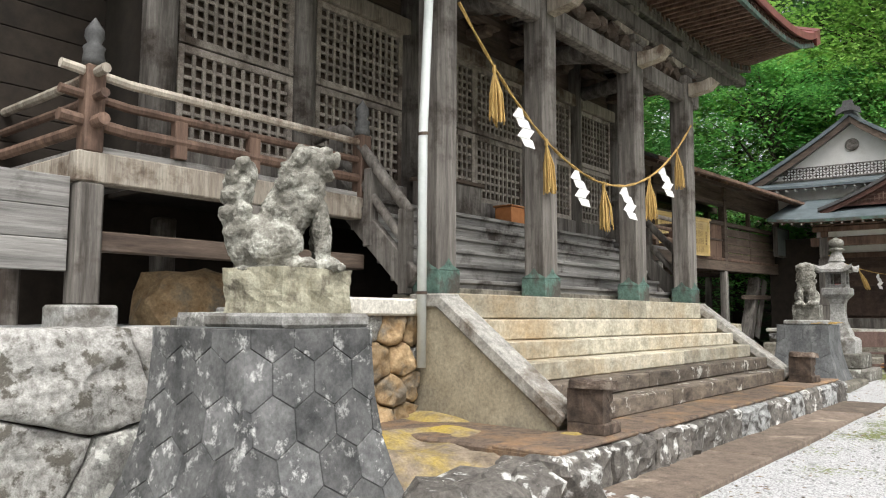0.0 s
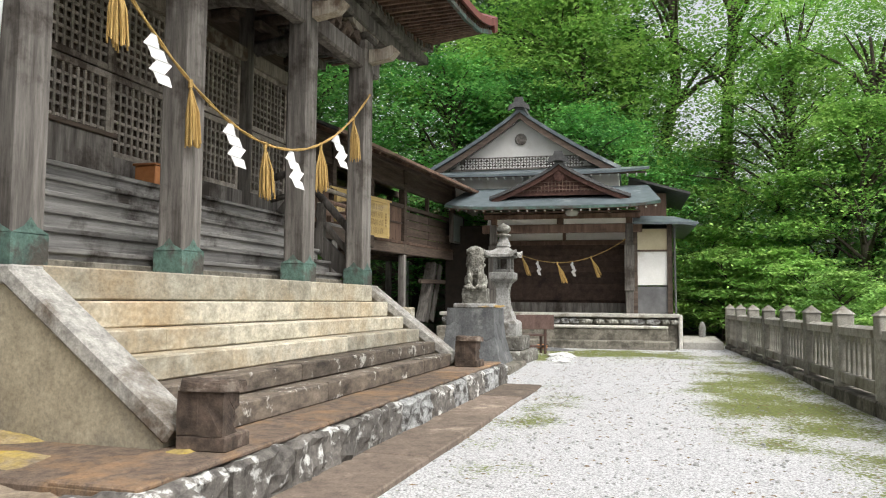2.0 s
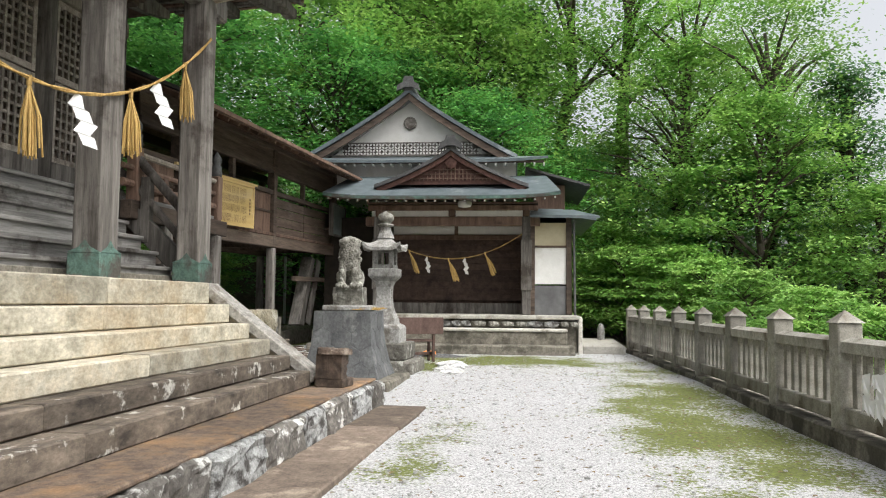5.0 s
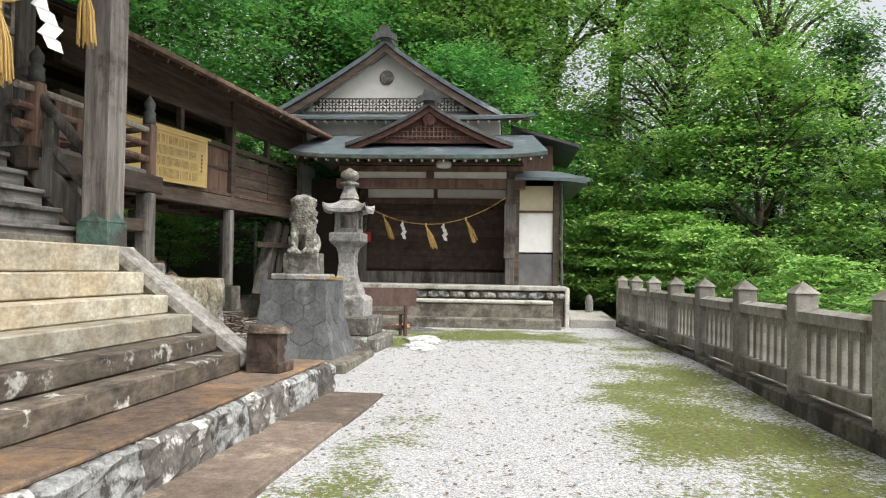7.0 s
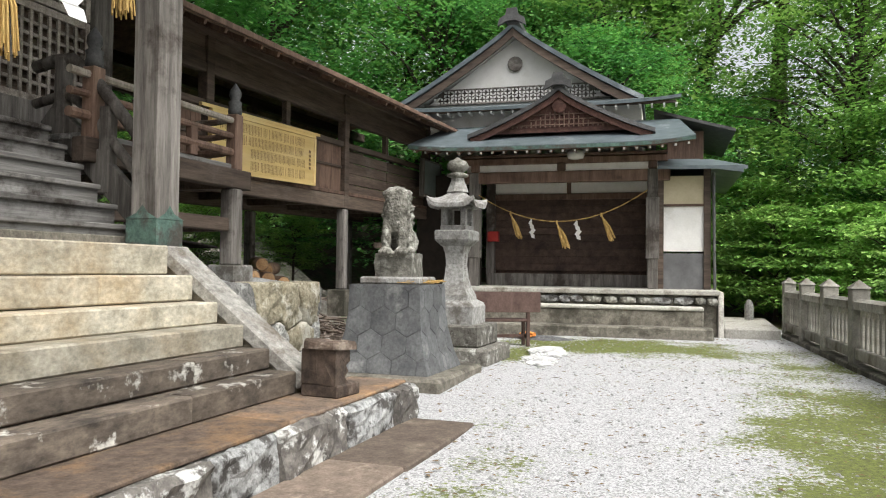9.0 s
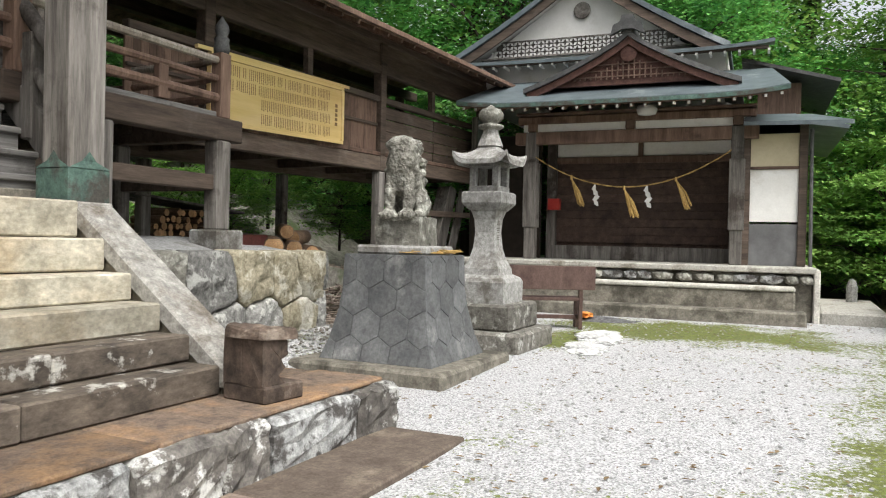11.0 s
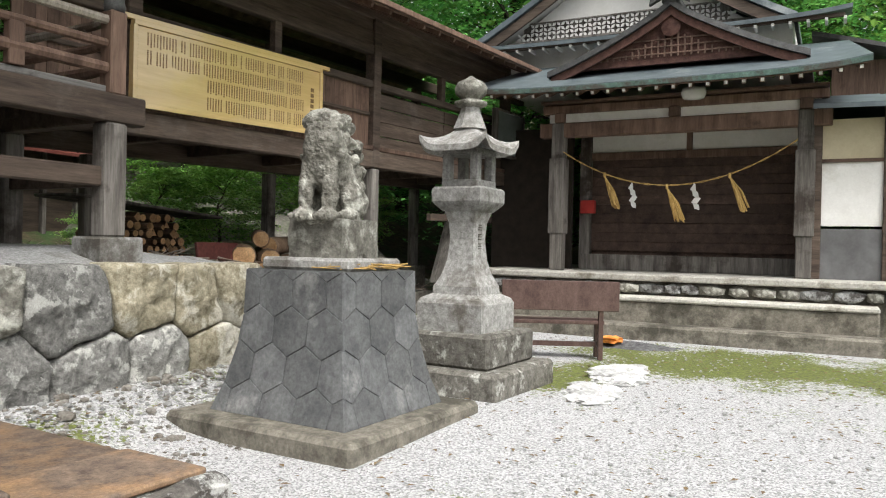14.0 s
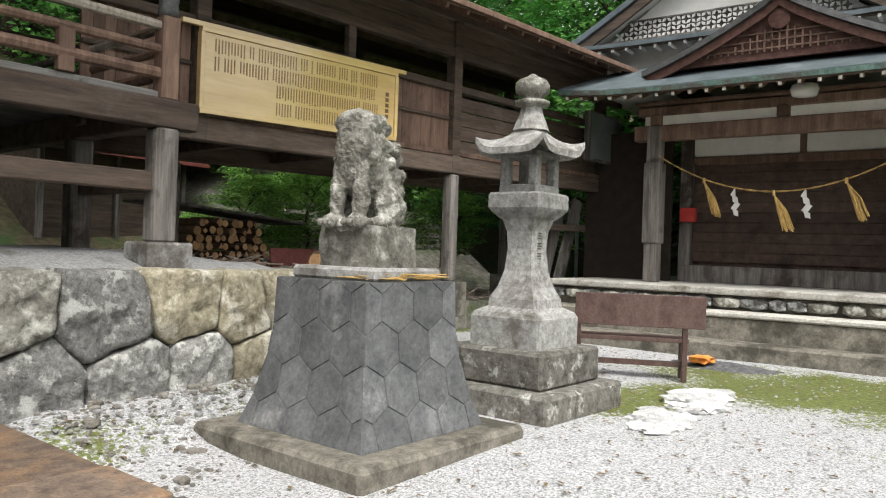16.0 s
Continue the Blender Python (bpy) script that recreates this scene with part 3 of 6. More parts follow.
# ---- stone stairs ----
def stairs():
    st = tagged(new("stairs"), "pale stone stairs with rust and black stains", "stairs", "", "structure")
    tops = [1.516, 1.27, 1.06, 0.88, 0.70, 0.54]
    fronts = [0.0, -0.26, -0.51, -0.76, -1.0, -1.24]
    rng = random.Random(5)
    for i, (z, y) in enumerate(zip(tops, fronts)):
        low = tops[i + 1] if i < 5 else 0.36
        cuts = [-6.25] + sorted(rng.uniform(-5.6, -0.8) for _ in range(2 if i < 5 else 3)) + [-0.05]
        for a, b in zip(cuts, cuts[1:]):
            part("step_slab", Mesh().box(a + 0.002, b - 0.002, y + rng.uniform(-0.006, 0.006), y + (0.42 if i else 0.9), low + 0.006, z + rng.uniform(-0.004, 0.004), 0.012), STEP_DARK if i > 3 else STEP_STONE, st)
    part("step_core", Mesh().prism([(1.6, 0.2), (1.6, 1.48), (0.4, 1.40), (-0.92, 0.42), (-1.1, 0.2)], -6.2, -0.1, "x"), GAP, st)
    for x in (-6.52, -0.05):
        w = 0.27
        side = [(0.35, 0.2), (0.35, 1.44), (0.02, 1.44), (-1.22, 0.4), (-1.22, 0.2)]
        part("cheek_wall", Mesh().prism(side, x + 0.02, x + w - 0.02, "x"), RENDER, st, "ochre plastered cheek wall")
        cap = Mesh()
        cap.beam((x + w / 2, 0.06, 1.455), (x + w / 2, -1.28, 0.44), w + 0.03, 0.13, 0.02)
        cap.box(x - 0.015, x + w + 0.015, 0.0, 0.4, 1.38, 1.512, 0.015)
        part("cheek_cap", cap, CHEEK, st, "sloping grey coping stone")
    # landing edge to both sides
    part("landing_edge", Mesh().box(-8.2, -6.53, 0.22, 0.75, 1.30, 1.46, 0.02), CONCRETE, st)
    return st


stairs()
def broken_block(x, turn):
    """A chipped stone post stump: foot, split body with a bite out of it, loose cap slab."""
    b = thing("broken_stone_block", "broken dark brown stone block at the foot of the stairs", "stone block", "stair foot blocks", m=pose(x, -1.47, 0.36, 0, 0, turn))
    part("foot", Mesh().box(-0.15, 0.17, -0.19, 0.15, 0.0, 0.1, 0.012), BLOCK, b)
    body = Mesh().prism([(-0.15, 0.1), (0.03, 0.1), (-0.02, 0.15), (0.04, 0.19), (0.0, 0.24), (0.05, 0.27), (0.04, 0.35), (-0.02, 0.375), (-0.15, 0.37)], -0.17, 0.0, "y")
    body.prism([(-0.15, 0.1), (0.13, 0.1), (0.14, 0.2), (0.1, 0.26), (0.12, 0.34), (0.05, 0.37), (-0.15, 0.37)], 0.001, 0.14, "y")
    me = body.data("split_body")
    bm = bmesh.new()
    bm.from_mesh(me)
    bmesh.ops.triangulate(bm, faces=bm.faces)
    bmesh.ops.subdivide_edges(bm, edges=[e for e in bm.edges if e.calc_length() > 0.06], cuts=2)
    for v in bm.verts:
        v.co += noise.noise_vector(v.co * 11) * 0.011
    bm.to_mesh(me)
    bm.free()
    part("split_body", me, BLOCK, b)
    part("cap_slab", fitted_stone([(-0.18, -0.2), (0.1, -0.21), (0.17, -0.08), (0.16, 0.15), (-0.05, 0.17), (-0.19, 0.1)], 0.05, 0, 0.012, 3), BLOCK, b, "thin loose cap slab", m=pose(0, 0, 0.42, -90, 3, 0) @ Matrix.Diagonal((1, 0.6, 1, 1)))


broken_block(-6.38, 4)
broken_block(0.02, -6)

# platform with its kerb, and the brown paving along it
plat = tagged(new("stone_platform"), "rusty stone platform edged with lichened kerb stones", "platform", "", "structure")
part("platform_bed", Mesh().box(-7.4, 1.0, -1.55, 0.3, 0.0, 0.352, 0.02), KERB_RED, plat)
rng = random.Random(8)
x = -7.45
while x < 1.02:
    w = rng.uniform(0.32, 0.95)
    w = min(w, 1.08 - x)
    if 1.08 - x - w < 0.2:
        w = 1.08 - x
    z = 0.35 + rng.uniform(-0.015, 0.01)
    bx = Mesh().box(x + 0.006, x + w - 0.006, -1.80 + rng.uniform(-0.03, 0.03), -1.5, -0.05, z - 0.02, 0.03)
    me = bx.data("kerb_stone")
    bm = bmesh.new()
    bm.from_mesh(me)
    bmesh.ops.subdivide_edges(bm, edges=[e for e in bm.edges if e.calc_length() > 0.12], cuts=4, use_grid_fill=True)
    for v in bm.verts:
        v.co += Vector((0.3, 1, 0.55)) * (0.045 * noise.noise(v.co * 6) + 0.03 * noise.noise(v.co * 15))
    bm.to_mesh(me)
    bm.free()
    part("kerb_stone", me, KERB_PALE if rng.random() < (0.75 if -3.2 < x < -0.7 else 0.2) else KERB_LICHEN, plat)
    x += w
for a, b in ((-7.4, -5.2), (-5.2, -3.1), (-3.1, -1.0), (-1.0, 1.0)):
    part("platform_slab", Mesh().box(a + 0.003, b - 0.003, -1.74, -1.2, 0.33, 0.365 + rng.uniform(-0.004, 0.004), 0.012), KERB_RED, plat)
pave = tagged(new("pavement"), "worn brown concrete paving strip along the kerb", "pavement", "", "structure")
for a, b in ((-9.2, -7.0), (-7.0, -4.7), (-4.7, -2.4), (-2.4, -0.6), (-0.6, 0.96)):
    part("paving_slab", Mesh().box(a + 0.004, b - 0.004, -2.38 + rng.uniform(-0.015, 0.015), -1.8, -0.1, 0.045 + rng.uniform(-0.006, 0.006), 0.012), SLAB, pave)

# side slope west of the stairs
t = Mesh()
t.sheet(lambda u, v: (-8.6 + 2.3 * u, -1.75 + 2.1 * v, 0.02 + (0.28 + 0.12 * noise.noise((u * 5, v * 5, 2))) * smooth(0.0, 0.35, v + 0.4 * (u - 0.4)) + 0.05 * v), 24, 20, 0.3)
solid("ground_ledge", t, mat("mossy_ledge", (0.12, 0.095, 0.07), (0.27, 0.22, 0.16), 7, 0.95, 0.6, (0.34, 0.25, 0.05), 1.5, 0.55, soft=0.1), "brown stone ledge with ochre moss", "ground", "structure")

for k in range(12):
    s = 0.16 + 0.1 * abs(noise.noise((k * 1.7, 3, 0)))
    solid("ledge_stone", rock(600 + k, s * 1.5, s, s * 0.95, 0.35, 2, 4.0), KERB_LICHEN, "rough lichened stone edging the ledge", "stone", group="ledge stones", m=pose(-8.5 + 0.14 * k, -1.62 + 0.12 * math.sin(k * 1.9) + 0.05 * (k % 3), 0.13, 0, 0, 37 * k))
stone_wall("wall_landing_side", "rubble wall of ochre stones under the landing", -8.9, -6.5, 0.2, 1.32, 0, 0.45, pose(0, 0.28, 0), [ROCK_Y, ROCK_Y, BOULDER], ((0.22, 0.5), (0.16, 0.34)), 3)
stone_wall("wall_west", "dry stone wall of large lichened boulders", -14.5, -8.3, 0.0, 1.22, 0, 0.5, pose(0, 0.42, 0), [BOULDER_W, BOULDER_W, BOULDER], ((0.9, 1.5), (0.5, 0.72)), 4, bulge=0.05)
stone_wall("wall_east", "dry stone wall of large grey boulders", 0.25, 3.72, 0.03, 1.17, 0, 0.5, pose(0, 0.6, 0), [BOULDER, BOULDER, BOULDER, LICHEN, BOULDER_Y], ((0.5, 0.75), (0.5, 0.62)), 6)
stone_wall("wall_east_return", "dry stone wall end of large grey boulders", 0.0, 2.2, 0.03, 1.15, 0, 0.5, pose(3.76, 0.6, 0, 0, 0, 80), [BOULDER, LICHEN], ((0.5, 0.9), (0.42, 0.6)), 9)


# ---- pedestals ----
def pedestal(m, height, top, foot, material, label):
    """A flared square pedestal clad with hexagonal slabs, on a low slab."""
    ped = thing("statue_pedestal", label, "pedestal", "statue pedestals", m=m)
    half = lambda v: top / 2 + (foot - top) / 2 * (1 - v) ** 2.5
    core = Mesh()
    n = 12
    for i in range(n + 1):
        h = half(i / n) - 0.006
        core.v += [(-h, -h, i / n * height), (h, -h, i / n * height), (h, h, i / n * height), (-h, h, i / n * height)]
    for i in range(n):
        for s in range(4):
            core.f.append((4 * i + s, 4 * i + (s + 1) % 4, 4 * i + 4 + (s + 1) % 4, 4 * i + 4 + s))
    core.f += [(3, 2, 1, 0), tuple(4 * n + s for s in range(4))]
    part("core", core, GROUT, ped)
    R, W = 0.17, 0.17 * math.sqrt(3)
    for side in range(4):
        rot = Matrix.Rotation(side * math.pi / 2, 4, "Z")
        for iv in range(-1, 6):
            for iu in range(-4, 5):
                cu, cv = (iu + 0.5 * (iv % 2)) * W, iv * 1.5 * R + 0.06
                poly = [(cu + (R - 0.003) * math.sin(a), cv + (R - 0.003) * math.cos(a)) for a in [math.pi / 3 * k for k in range(6)]]
                poly = clip(poly, 0, -1, 0.0)
                poly = clip(poly, 0, 1, height - 0.004)
                if len(poly) < 3:
                    continue
                # clip to the curved side edges, taken as straight within one slab
                v0, v1 = min(p[1] for p in poly) / height, max(p[1] for p in poly) / height
                h0, h1 = half(v0), half(v1)
                sl = (h1 - h0) / max(1e-6, (v1 - v0) * height)
                poly = clip(poly, 1, -sl, h0 - sl * v0 * height)
                poly = clip(poly, -1, -sl, h0 - sl * v0 * height)
                if len(poly) < 3 or v1 - v0 < 0.02:
                    continue
                ms = Mesh()
                k = len(poly)
                ins = [(p[0] + (sum(q[0] for q in poly) / k - p[0]) * 0.03, p[1] + (sum(q[1] for q in poly) / k - p[1]) * 0.03) for p in poly]
                for pts, off in ((ins, 0.004), (poly, 0.0), (poly, -0.02)):
                    for p in pts:
                        ms.v.append(tuple(rot @ Vector((p[0], -half(p[1] / height) - off, p[1]))))
                ms.f.append(tuple(range(k)))
                ms.f += [(r * k + i, r * k + k + i, r * k + k + (i + 1) % k, r * k + (i + 1) % k) for r in (0, 1) for i in range(k)]
                part("hexagon_slab", ms, material, ped)
    return ped


PED_E, PED_W = (2.95, -0.85), (-9.08, -0.7)
slab = Mesh().box(-0.8, 0.8, -0.8, 0.8, -0.12, 0.13, 0.03)
for (px, py), z in ((PED_E, 0.06), (PED_W, 0.0)):
    solid("pedestal_base_slab", slab, CONC_DARK, "low mossy concrete slab under a statue pedestal", "base slab", group="pedestal slabs", m=pose(px, py, z))
pedestal(pose(*PED_E, 0.19), 0.98, 0.85, 1.17, HEX, "flared grey pedestal clad in hexagonal slabs")
pedestal(pose(*PED_W, 0.13), 1.10, 0.93, 1.3, HEX_W, "flared grey pedestal, black and white with weathering")


def plinth_stones(c, z, ang):
    a = solid("statue_plinth", Mesh().box(-0.36, 0.36, -0.36, 0.36, 0, 0.085, 0.02), GRANITE, "flat granite plinth under the guardian statue", "plinth", group="statue plinths", m=pose(*c, z, 0, 0, ang))
    bm = bmesh.new()
    bmesh.ops.create_cube(bm, size=1)
    bmesh.ops.subdivide_edges(bm, edges=bm.edges, cuts=7, use_grid_fill=True)
    for v in bm.verts:
        k = 0.92 if c[0] < 0 else 0.78
        v.co = Vector((v.co.x * 0.62 * k, v.co.y * 0.56 * k, v.co.z * 0.27))
        v.co *= 1 + 0.07 * noise.noise(v.co * 7 + Vector((ang, 0, 0))) + 0.04 * noise.noise(v.co * 18)
    me = bpy.data.meshes.new("statue_block")
    bm.to_mesh(me)
    bm.free()
    solid("statue_block", me, LICHEN_Y if c[0] < 0 else LICHEN, "crumbling lichened stone block under the guardian statue", "stone block", group="statue blocks", m=pose(*c, z + 0.085 + 0.133, 0, 0, ang))
    return z + 0.085 + 0.26


def guardian(c, z, ang, curled, size, label):
    """A seated stone guardian beast: one worn mesh. It looks to +x before it is turned."""
    bm = bmesh.new()

    def blob(x, y, z, rx, ry, rz, tilt=0):
        r = bmesh.ops.create_icosphere(bm, subdivisions=3, radius=1)
        for v in r["verts"]:
            v.co = pose(x, y, z, 0, tilt) @ Vector((v.co.x * rx, v.co.y * ry, v.co.z * rz))

    rng = random.Random(7 if curled else 8)
    blob(-0.13, 0, 0.16, 0.16, 0.16, 0.16)
    blob(-0.03, 0, 0.3, 0.14, 0.14, 0.25, 24)
    for s in (-1, 1):
        blob(0.17, 0.085 * s, 0.2, 0.05, 0.052, 0.22, -4)
        blob(0.2, 0.085 * s, 0.03, 0.085, 0.065, 0.045)
        for k in range(3):
            blob(0.27, 0.085 * s + 0.04 * (k - 1), 0.022, 0.03, 0.02, 0.028)
        blob(-0.08, 0.13 * s, 0.13, 0.15, 0.065, 0.12, -20)
        blob(0.03, 0.14 * s, 0.03, 0.12, 0.055, 0.042)
    if curled:
        blob(0.07, 0, 0.46, 0.12, 0.14, 0.19)
        blob(0.1, 0, 0.6, 0.125, 0.12, 0.105)
        blob(0.2, 0, 0.625, 0.07, 0.09, 0.05)
        blob(0.19, 0, 0.545, 0.06, 0.08, 0.028, 18)
        blob(0.245, 0, 0.65, 0.03, 0.045, 0.03)
        for s in (-1, 1):
            blob(0.19, 0.055 * s, 0.675, 0.035, 0.03, 0.026)
            blob(0.05, 0.11 * s, 0.645, 0.045, 0.03, 0.05)
        blob(-0.27, 0, 0.2, 0.085, 0.1, 0.19, -6)
        blob(-0.28, 0, 0.42, 0.085, 0.09, 0.15, 6)
        blob(-0.25, 0, 0.53, 0.07, 0.08, 0.075)
        curls = [(-0.31, 0.2), (-0.34, 0.3), (-0.33, 0.4), (-0.31, 0.5), (-0.26, 0.57), (-0.24, 0.44), (-0.25, 0.32), (-0.02, 0.56), (-0.05, 0.47), (-0.03, 0.39), (0.03, 0.62), (0.02, 0.5), (0.05, 0.42), (0.11, 0.37), (-0.07, 0.31)]
    else:
        blob(0.1, 0, 0.44, 0.13, 0.14, 0.26, 4)
        blob(0.1, 0, 0.62, 0.125, 0.14, 0.09)
        blob(0.17, 0.02, 0.5, 0.07, 0.12, 0.16)
        blob(-0.2, 0, 0.32, 0.08, 0.11, 0.17, 12)
        curls = [(-0.24, 0.24), (-0.26, 0.34), (-0.22, 0.44), (-0.15, 0.5), (-0.02, 0.6), (-0.05, 0.5), (-0.08, 0.4), (0.03, 0.64), (0.02, 0.52), (0.12, 0.4)]
    for cx, cz in curls:
        for s in (-1, 1):
            w = (0.075 if cx < -0.2 else 0.115) + rng.uniform(-0.01, 0.01)
            blob(cx, w * s, cz, 0.045, 0.035, 0.045)
            blob(cx + 0.012, (w + 0.03) * s, cz + 0.01, 0.018, 0.014, 0.018)
    blob(-0.02, 0, 0.0, 0.28, 0.19, 0.035)
    for v in bm.verts:
        v.co *= size
    me = bpy.data.meshes.new("guardian_statue")
    bm.to_mesh(me)
    bm.free()
    ob = solid("guardian_statue", me, LICHEN, label, "statue", group="guardian statues", m=pose(*c, z, 0, 0, ang))
    re = ob.modifiers.new("fuse", "REMESH")
    re.mode, re.voxel_size = "VOXEL", 0.011
    tx = bpy.data.textures.new("stone_pits", "CLOUDS")
    tx.noise_scale = 0.07
    dm = ob.modifiers.new("pits", "DISPLACE")
    dm.texture, dm.strength, dm.mid_level = tx, 0.035, 0.5
    fine = bpy.data.textures.new("stone_grain", "CLOUDS")
    fine.noise_scale = 0.022
    d2 = ob.modifiers.new("grain", "DISPLACE")
    d2.texture, d2.strength, d2.mid_level = fine, 0.016, 0.5
    return ob


LION_W = (-8.98, -0.8)
z = plinth_stones(LION_W, 1.23, 4)
guardian(LION_W, z, -34, True, 1.12, "seated stone guardian lion with curled tail, spotted with lichen")
z = plinth_stones(PED_E, 1.17, 6)
guardian((PED_E[0] - 0.04, PED_E[1]), z, 190, False, 1.1, "seated worn stone guardian lion, its face broken off")
straw = Mesh()
rng = random.Random(2)
for _ in range(60):
    a, r = rng.uniform(-2.6, 0.4), rng.uniform(0.36, 0.46)
    p = Vector((r * math.cos(a), r * math.sin(a), 0.012 + rng.uniform(0, 0.03)))
    d = Vector((rng.uniform(-1, 1), rng.uniform(-1, 1), 0)).normalized() * rng.uniform(0.05, 0.14)
    straw.tube([p - d, p + d + Vector((0, 0, 0.01))], 0.004, 4)
solid("old_straw", straw, STRAW, "scattered old rope straw on the pedestal", "straw", kind="stuff", m=pose(*PED_E, 1.17))


# ---- stone lantern ----
def lantern():
    la = thing("stone_lantern", "tall grey granite lantern on three mossy steps", "stone lantern", m=pose(4.71, -0.99, 0.07))
    q = math.pi / 4
    part("base_step", Mesh().box(-0.62, 0.62, -0.62, 0.62, -0.1, 0.25, 0.03), STEP_MOSS, la, "dark lichened base step")
    part("base_step", Mesh().box(-0.47, 0.47, -0.47, 0.47, 0.25, 0.54, 0.025), STEP_MOSS, la)
    part("base_block", Mesh().lathe([(0.46, 0.54), (0.46, 0.78), (0.43, 0.82), (0.33, 0.86)], 4, turn=q), GRANITE, la)
    part("shaft", Mesh().lathe([(0.32, 0.86), (0.31, 0.93), (0.24, 1.03), (0.19, 1.16), (0.165, 1.35), (0.18, 1.5), (0.225, 1.6)], 4, turn=q), GRANITE, la)
    part("platform", Mesh().lathe([(0.24, 1.6), (0.33, 1.67), (0.345, 1.69), (0.345, 1.80), (0.32, 1.82)], 4, turn=q), GRANITE, la)
    box = Mesh()
    for sx in (-1, 1):
        for sy in (-1, 1):
            box.box(sx * 0.14 - 0.04, sx * 0.14 + 0.04, sy * 0.14 - 0.04, sy * 0.14 + 0.04, 1.88, 2.12, 0.006)
    box.box(-0.185, 0.185, -0.185, 0.185, 1.815, 1.885, 0.01)
    box.box(-0.185, 0.185, -0.185, 0.185, 2.11, 2.17, 0.01)
    part("fire_box", box, GRANITE, la)

    def roof(u, v):
        a = u * 2 * math.pi
        c, s = math.cos(a), math.sin(a)
        k = 1 / max(abs(c), abs(s))
        r = (0.08 + 0.255 * v ** 1.25) * (1 + (k - 1) * (0.3 + 0.7 * v))
        lift = 0.10 * ((k - 1) / 0.414) ** 3 * v ** 4
        return (r * c, r * s, 2.42 - 0.24 * v ** 0.75 + lift)

    part("roof", Mesh().sheet(roof, 48, 8, 0.055), GRANITE, la, "stone roof with upturned corners")
    part("roof_neck", Mesh().lathe([(0.16, 2.35), (0.13, 2.43), (0.1, 2.5), (0.09, 2.55)], 8), GRANITE, la)
    part("finial", Mesh().lathe([(0.07, 2.54), (0.15, 2.57), (0.15, 2.6), (0.08, 2.62), (0.1, 2.635), (0.145, 2.68), (0.15, 2.73), (0.12, 2.78), (0.05, 2.81), (0.015, 2.835)], 16), LICHEN, la, "", True)
    # carved characters, too worn to read
    mk = Mesh()
    for k in range(4):
        for j in range(3):
            mk.box(-0.03, 0.03, -0.128, -0.120, 1.18 + 0.085 * k + 0.022 * j, 1.188 + 0.085 * k + 0.022 * j, 0.001)
    part("inscription", mk, GAP, la, "worn carved characters")


lantern()


# ---- fence ----
def fence():
    post = Mesh().box(-0.11, 0.11, -0.11, 0.11, 0.0, 1.08, 0.012).add([(-0.13, -0.13, 1.08), (0.13, -0.13, 1.08), (0.13, 0.13, 1.08), (-0.13, 0.13, 1.08), (0, 0, 1.2)], [(0, 1, 4), (1, 2, 4), (2, 3, 4), (3, 0, 4), (3, 2, 1, 0)]).data("post")
    pal = Mesh().box(-0.042, 0.042, -0.03, 0.03, 0.3, 0.82, 0.008).data("paling")
    L = 1.665
    ang = math.degrees(math.atan(0.072))
    n = 15
    for i in range(n):
        x = 10.97 - i * L
        f = thing("stone_fence_panel", "grey stone fence panel with square capped post", "fence", "stone fence", m=pose(x, FENCE_Y(x), 0.08, 0, 0, 180 + ang))
        part("post", post, FENCE, f)
        part("kerb", Mesh().box(0.0, L, -0.14, 0.14, -0.25, 0.1, 0.02), CONC_DARK, f)
        if i == n - 1:
            continue
        part("bottom_rail", Mesh().box(0.11, L - 0.11, -0.08, 0.08, 0.16, 0.31, 0.012), FENCE, f)
        part("top_rail", Mesh().prism([(-0.09, 0.81), (0.09, 0.81), (0.09, 0.91), (0.0, 0.95), (-0.09, 0.91)], 0.11, L - 0.11, "x"), FENCE, f)
        for k in range(7):
            part("paling", pal, FENCE, f, m=pose(0.11 + (L - 0.22) * (k + 0.5) / 7, 0, 0))


fence()


# ---- main hall ----
CX = -3.05
POST_X = (-6.22, -4.27, -1.78, 0.16)
WALL_Y, FLOOR = 2.3, 2.66


def gate_post(x):
    p = thing("hall_post", "weathered square timber post with a green copper shoe", "post", "porch posts", m=pose(x, 0.32, 1.51))
    part("shaft", Mesh().box(-0.15, 0.15, -0.15, 0.15, 0.02, 3.85, 0.025), WOOD_GREY, p)
    shoe = Mesh().box(-0.17, 0.17, -0.17, 0.17, 0.0, 0.24, 0.01)
    for a in range(4):
        shoe.add([tuple(Matrix.Rotation(a * math.pi / 2, 4, "Z") @ Vector(q)) for q in ((-0.168, -0.172, 0.24), (0.168, -0.172, 0.24), (0.06, -0.16, 0.29), (0, -0.158, 0.36), (-0.06, -0.16, 0.29))], [(0, 1, 2, 3, 4)])
    part("copper_shoe", shoe, COPPER, p, "green weathered copper shoe")
    return p


for x in POST_X:
    gate_post(x)

wood = thing("wooden_stairs", "grey weathered wooden stairs up to the hall", "stairs")
for i in range(6):
    y = 0.62 + 0.2 * i
    z = 1.516 + 0.19 * (i + 1)
    part("riser", Mesh().box(-6.3, 0.25, y + 0.02, y + 0.055, z - 0.195, z - 0.045, 0.004), WOOD_H, wood)
    part("tread", Mesh().box(-6.3, 0.25, y - 0.02, y + 0.26, z - 0.05, z, 0.01), WOOD_H, wood)
part("bottom_sill", Mesh().box(-6.3, 0.25, 0.55, 0.66, 1.5, 1.6, 0.01), CONC_DARK, wood)

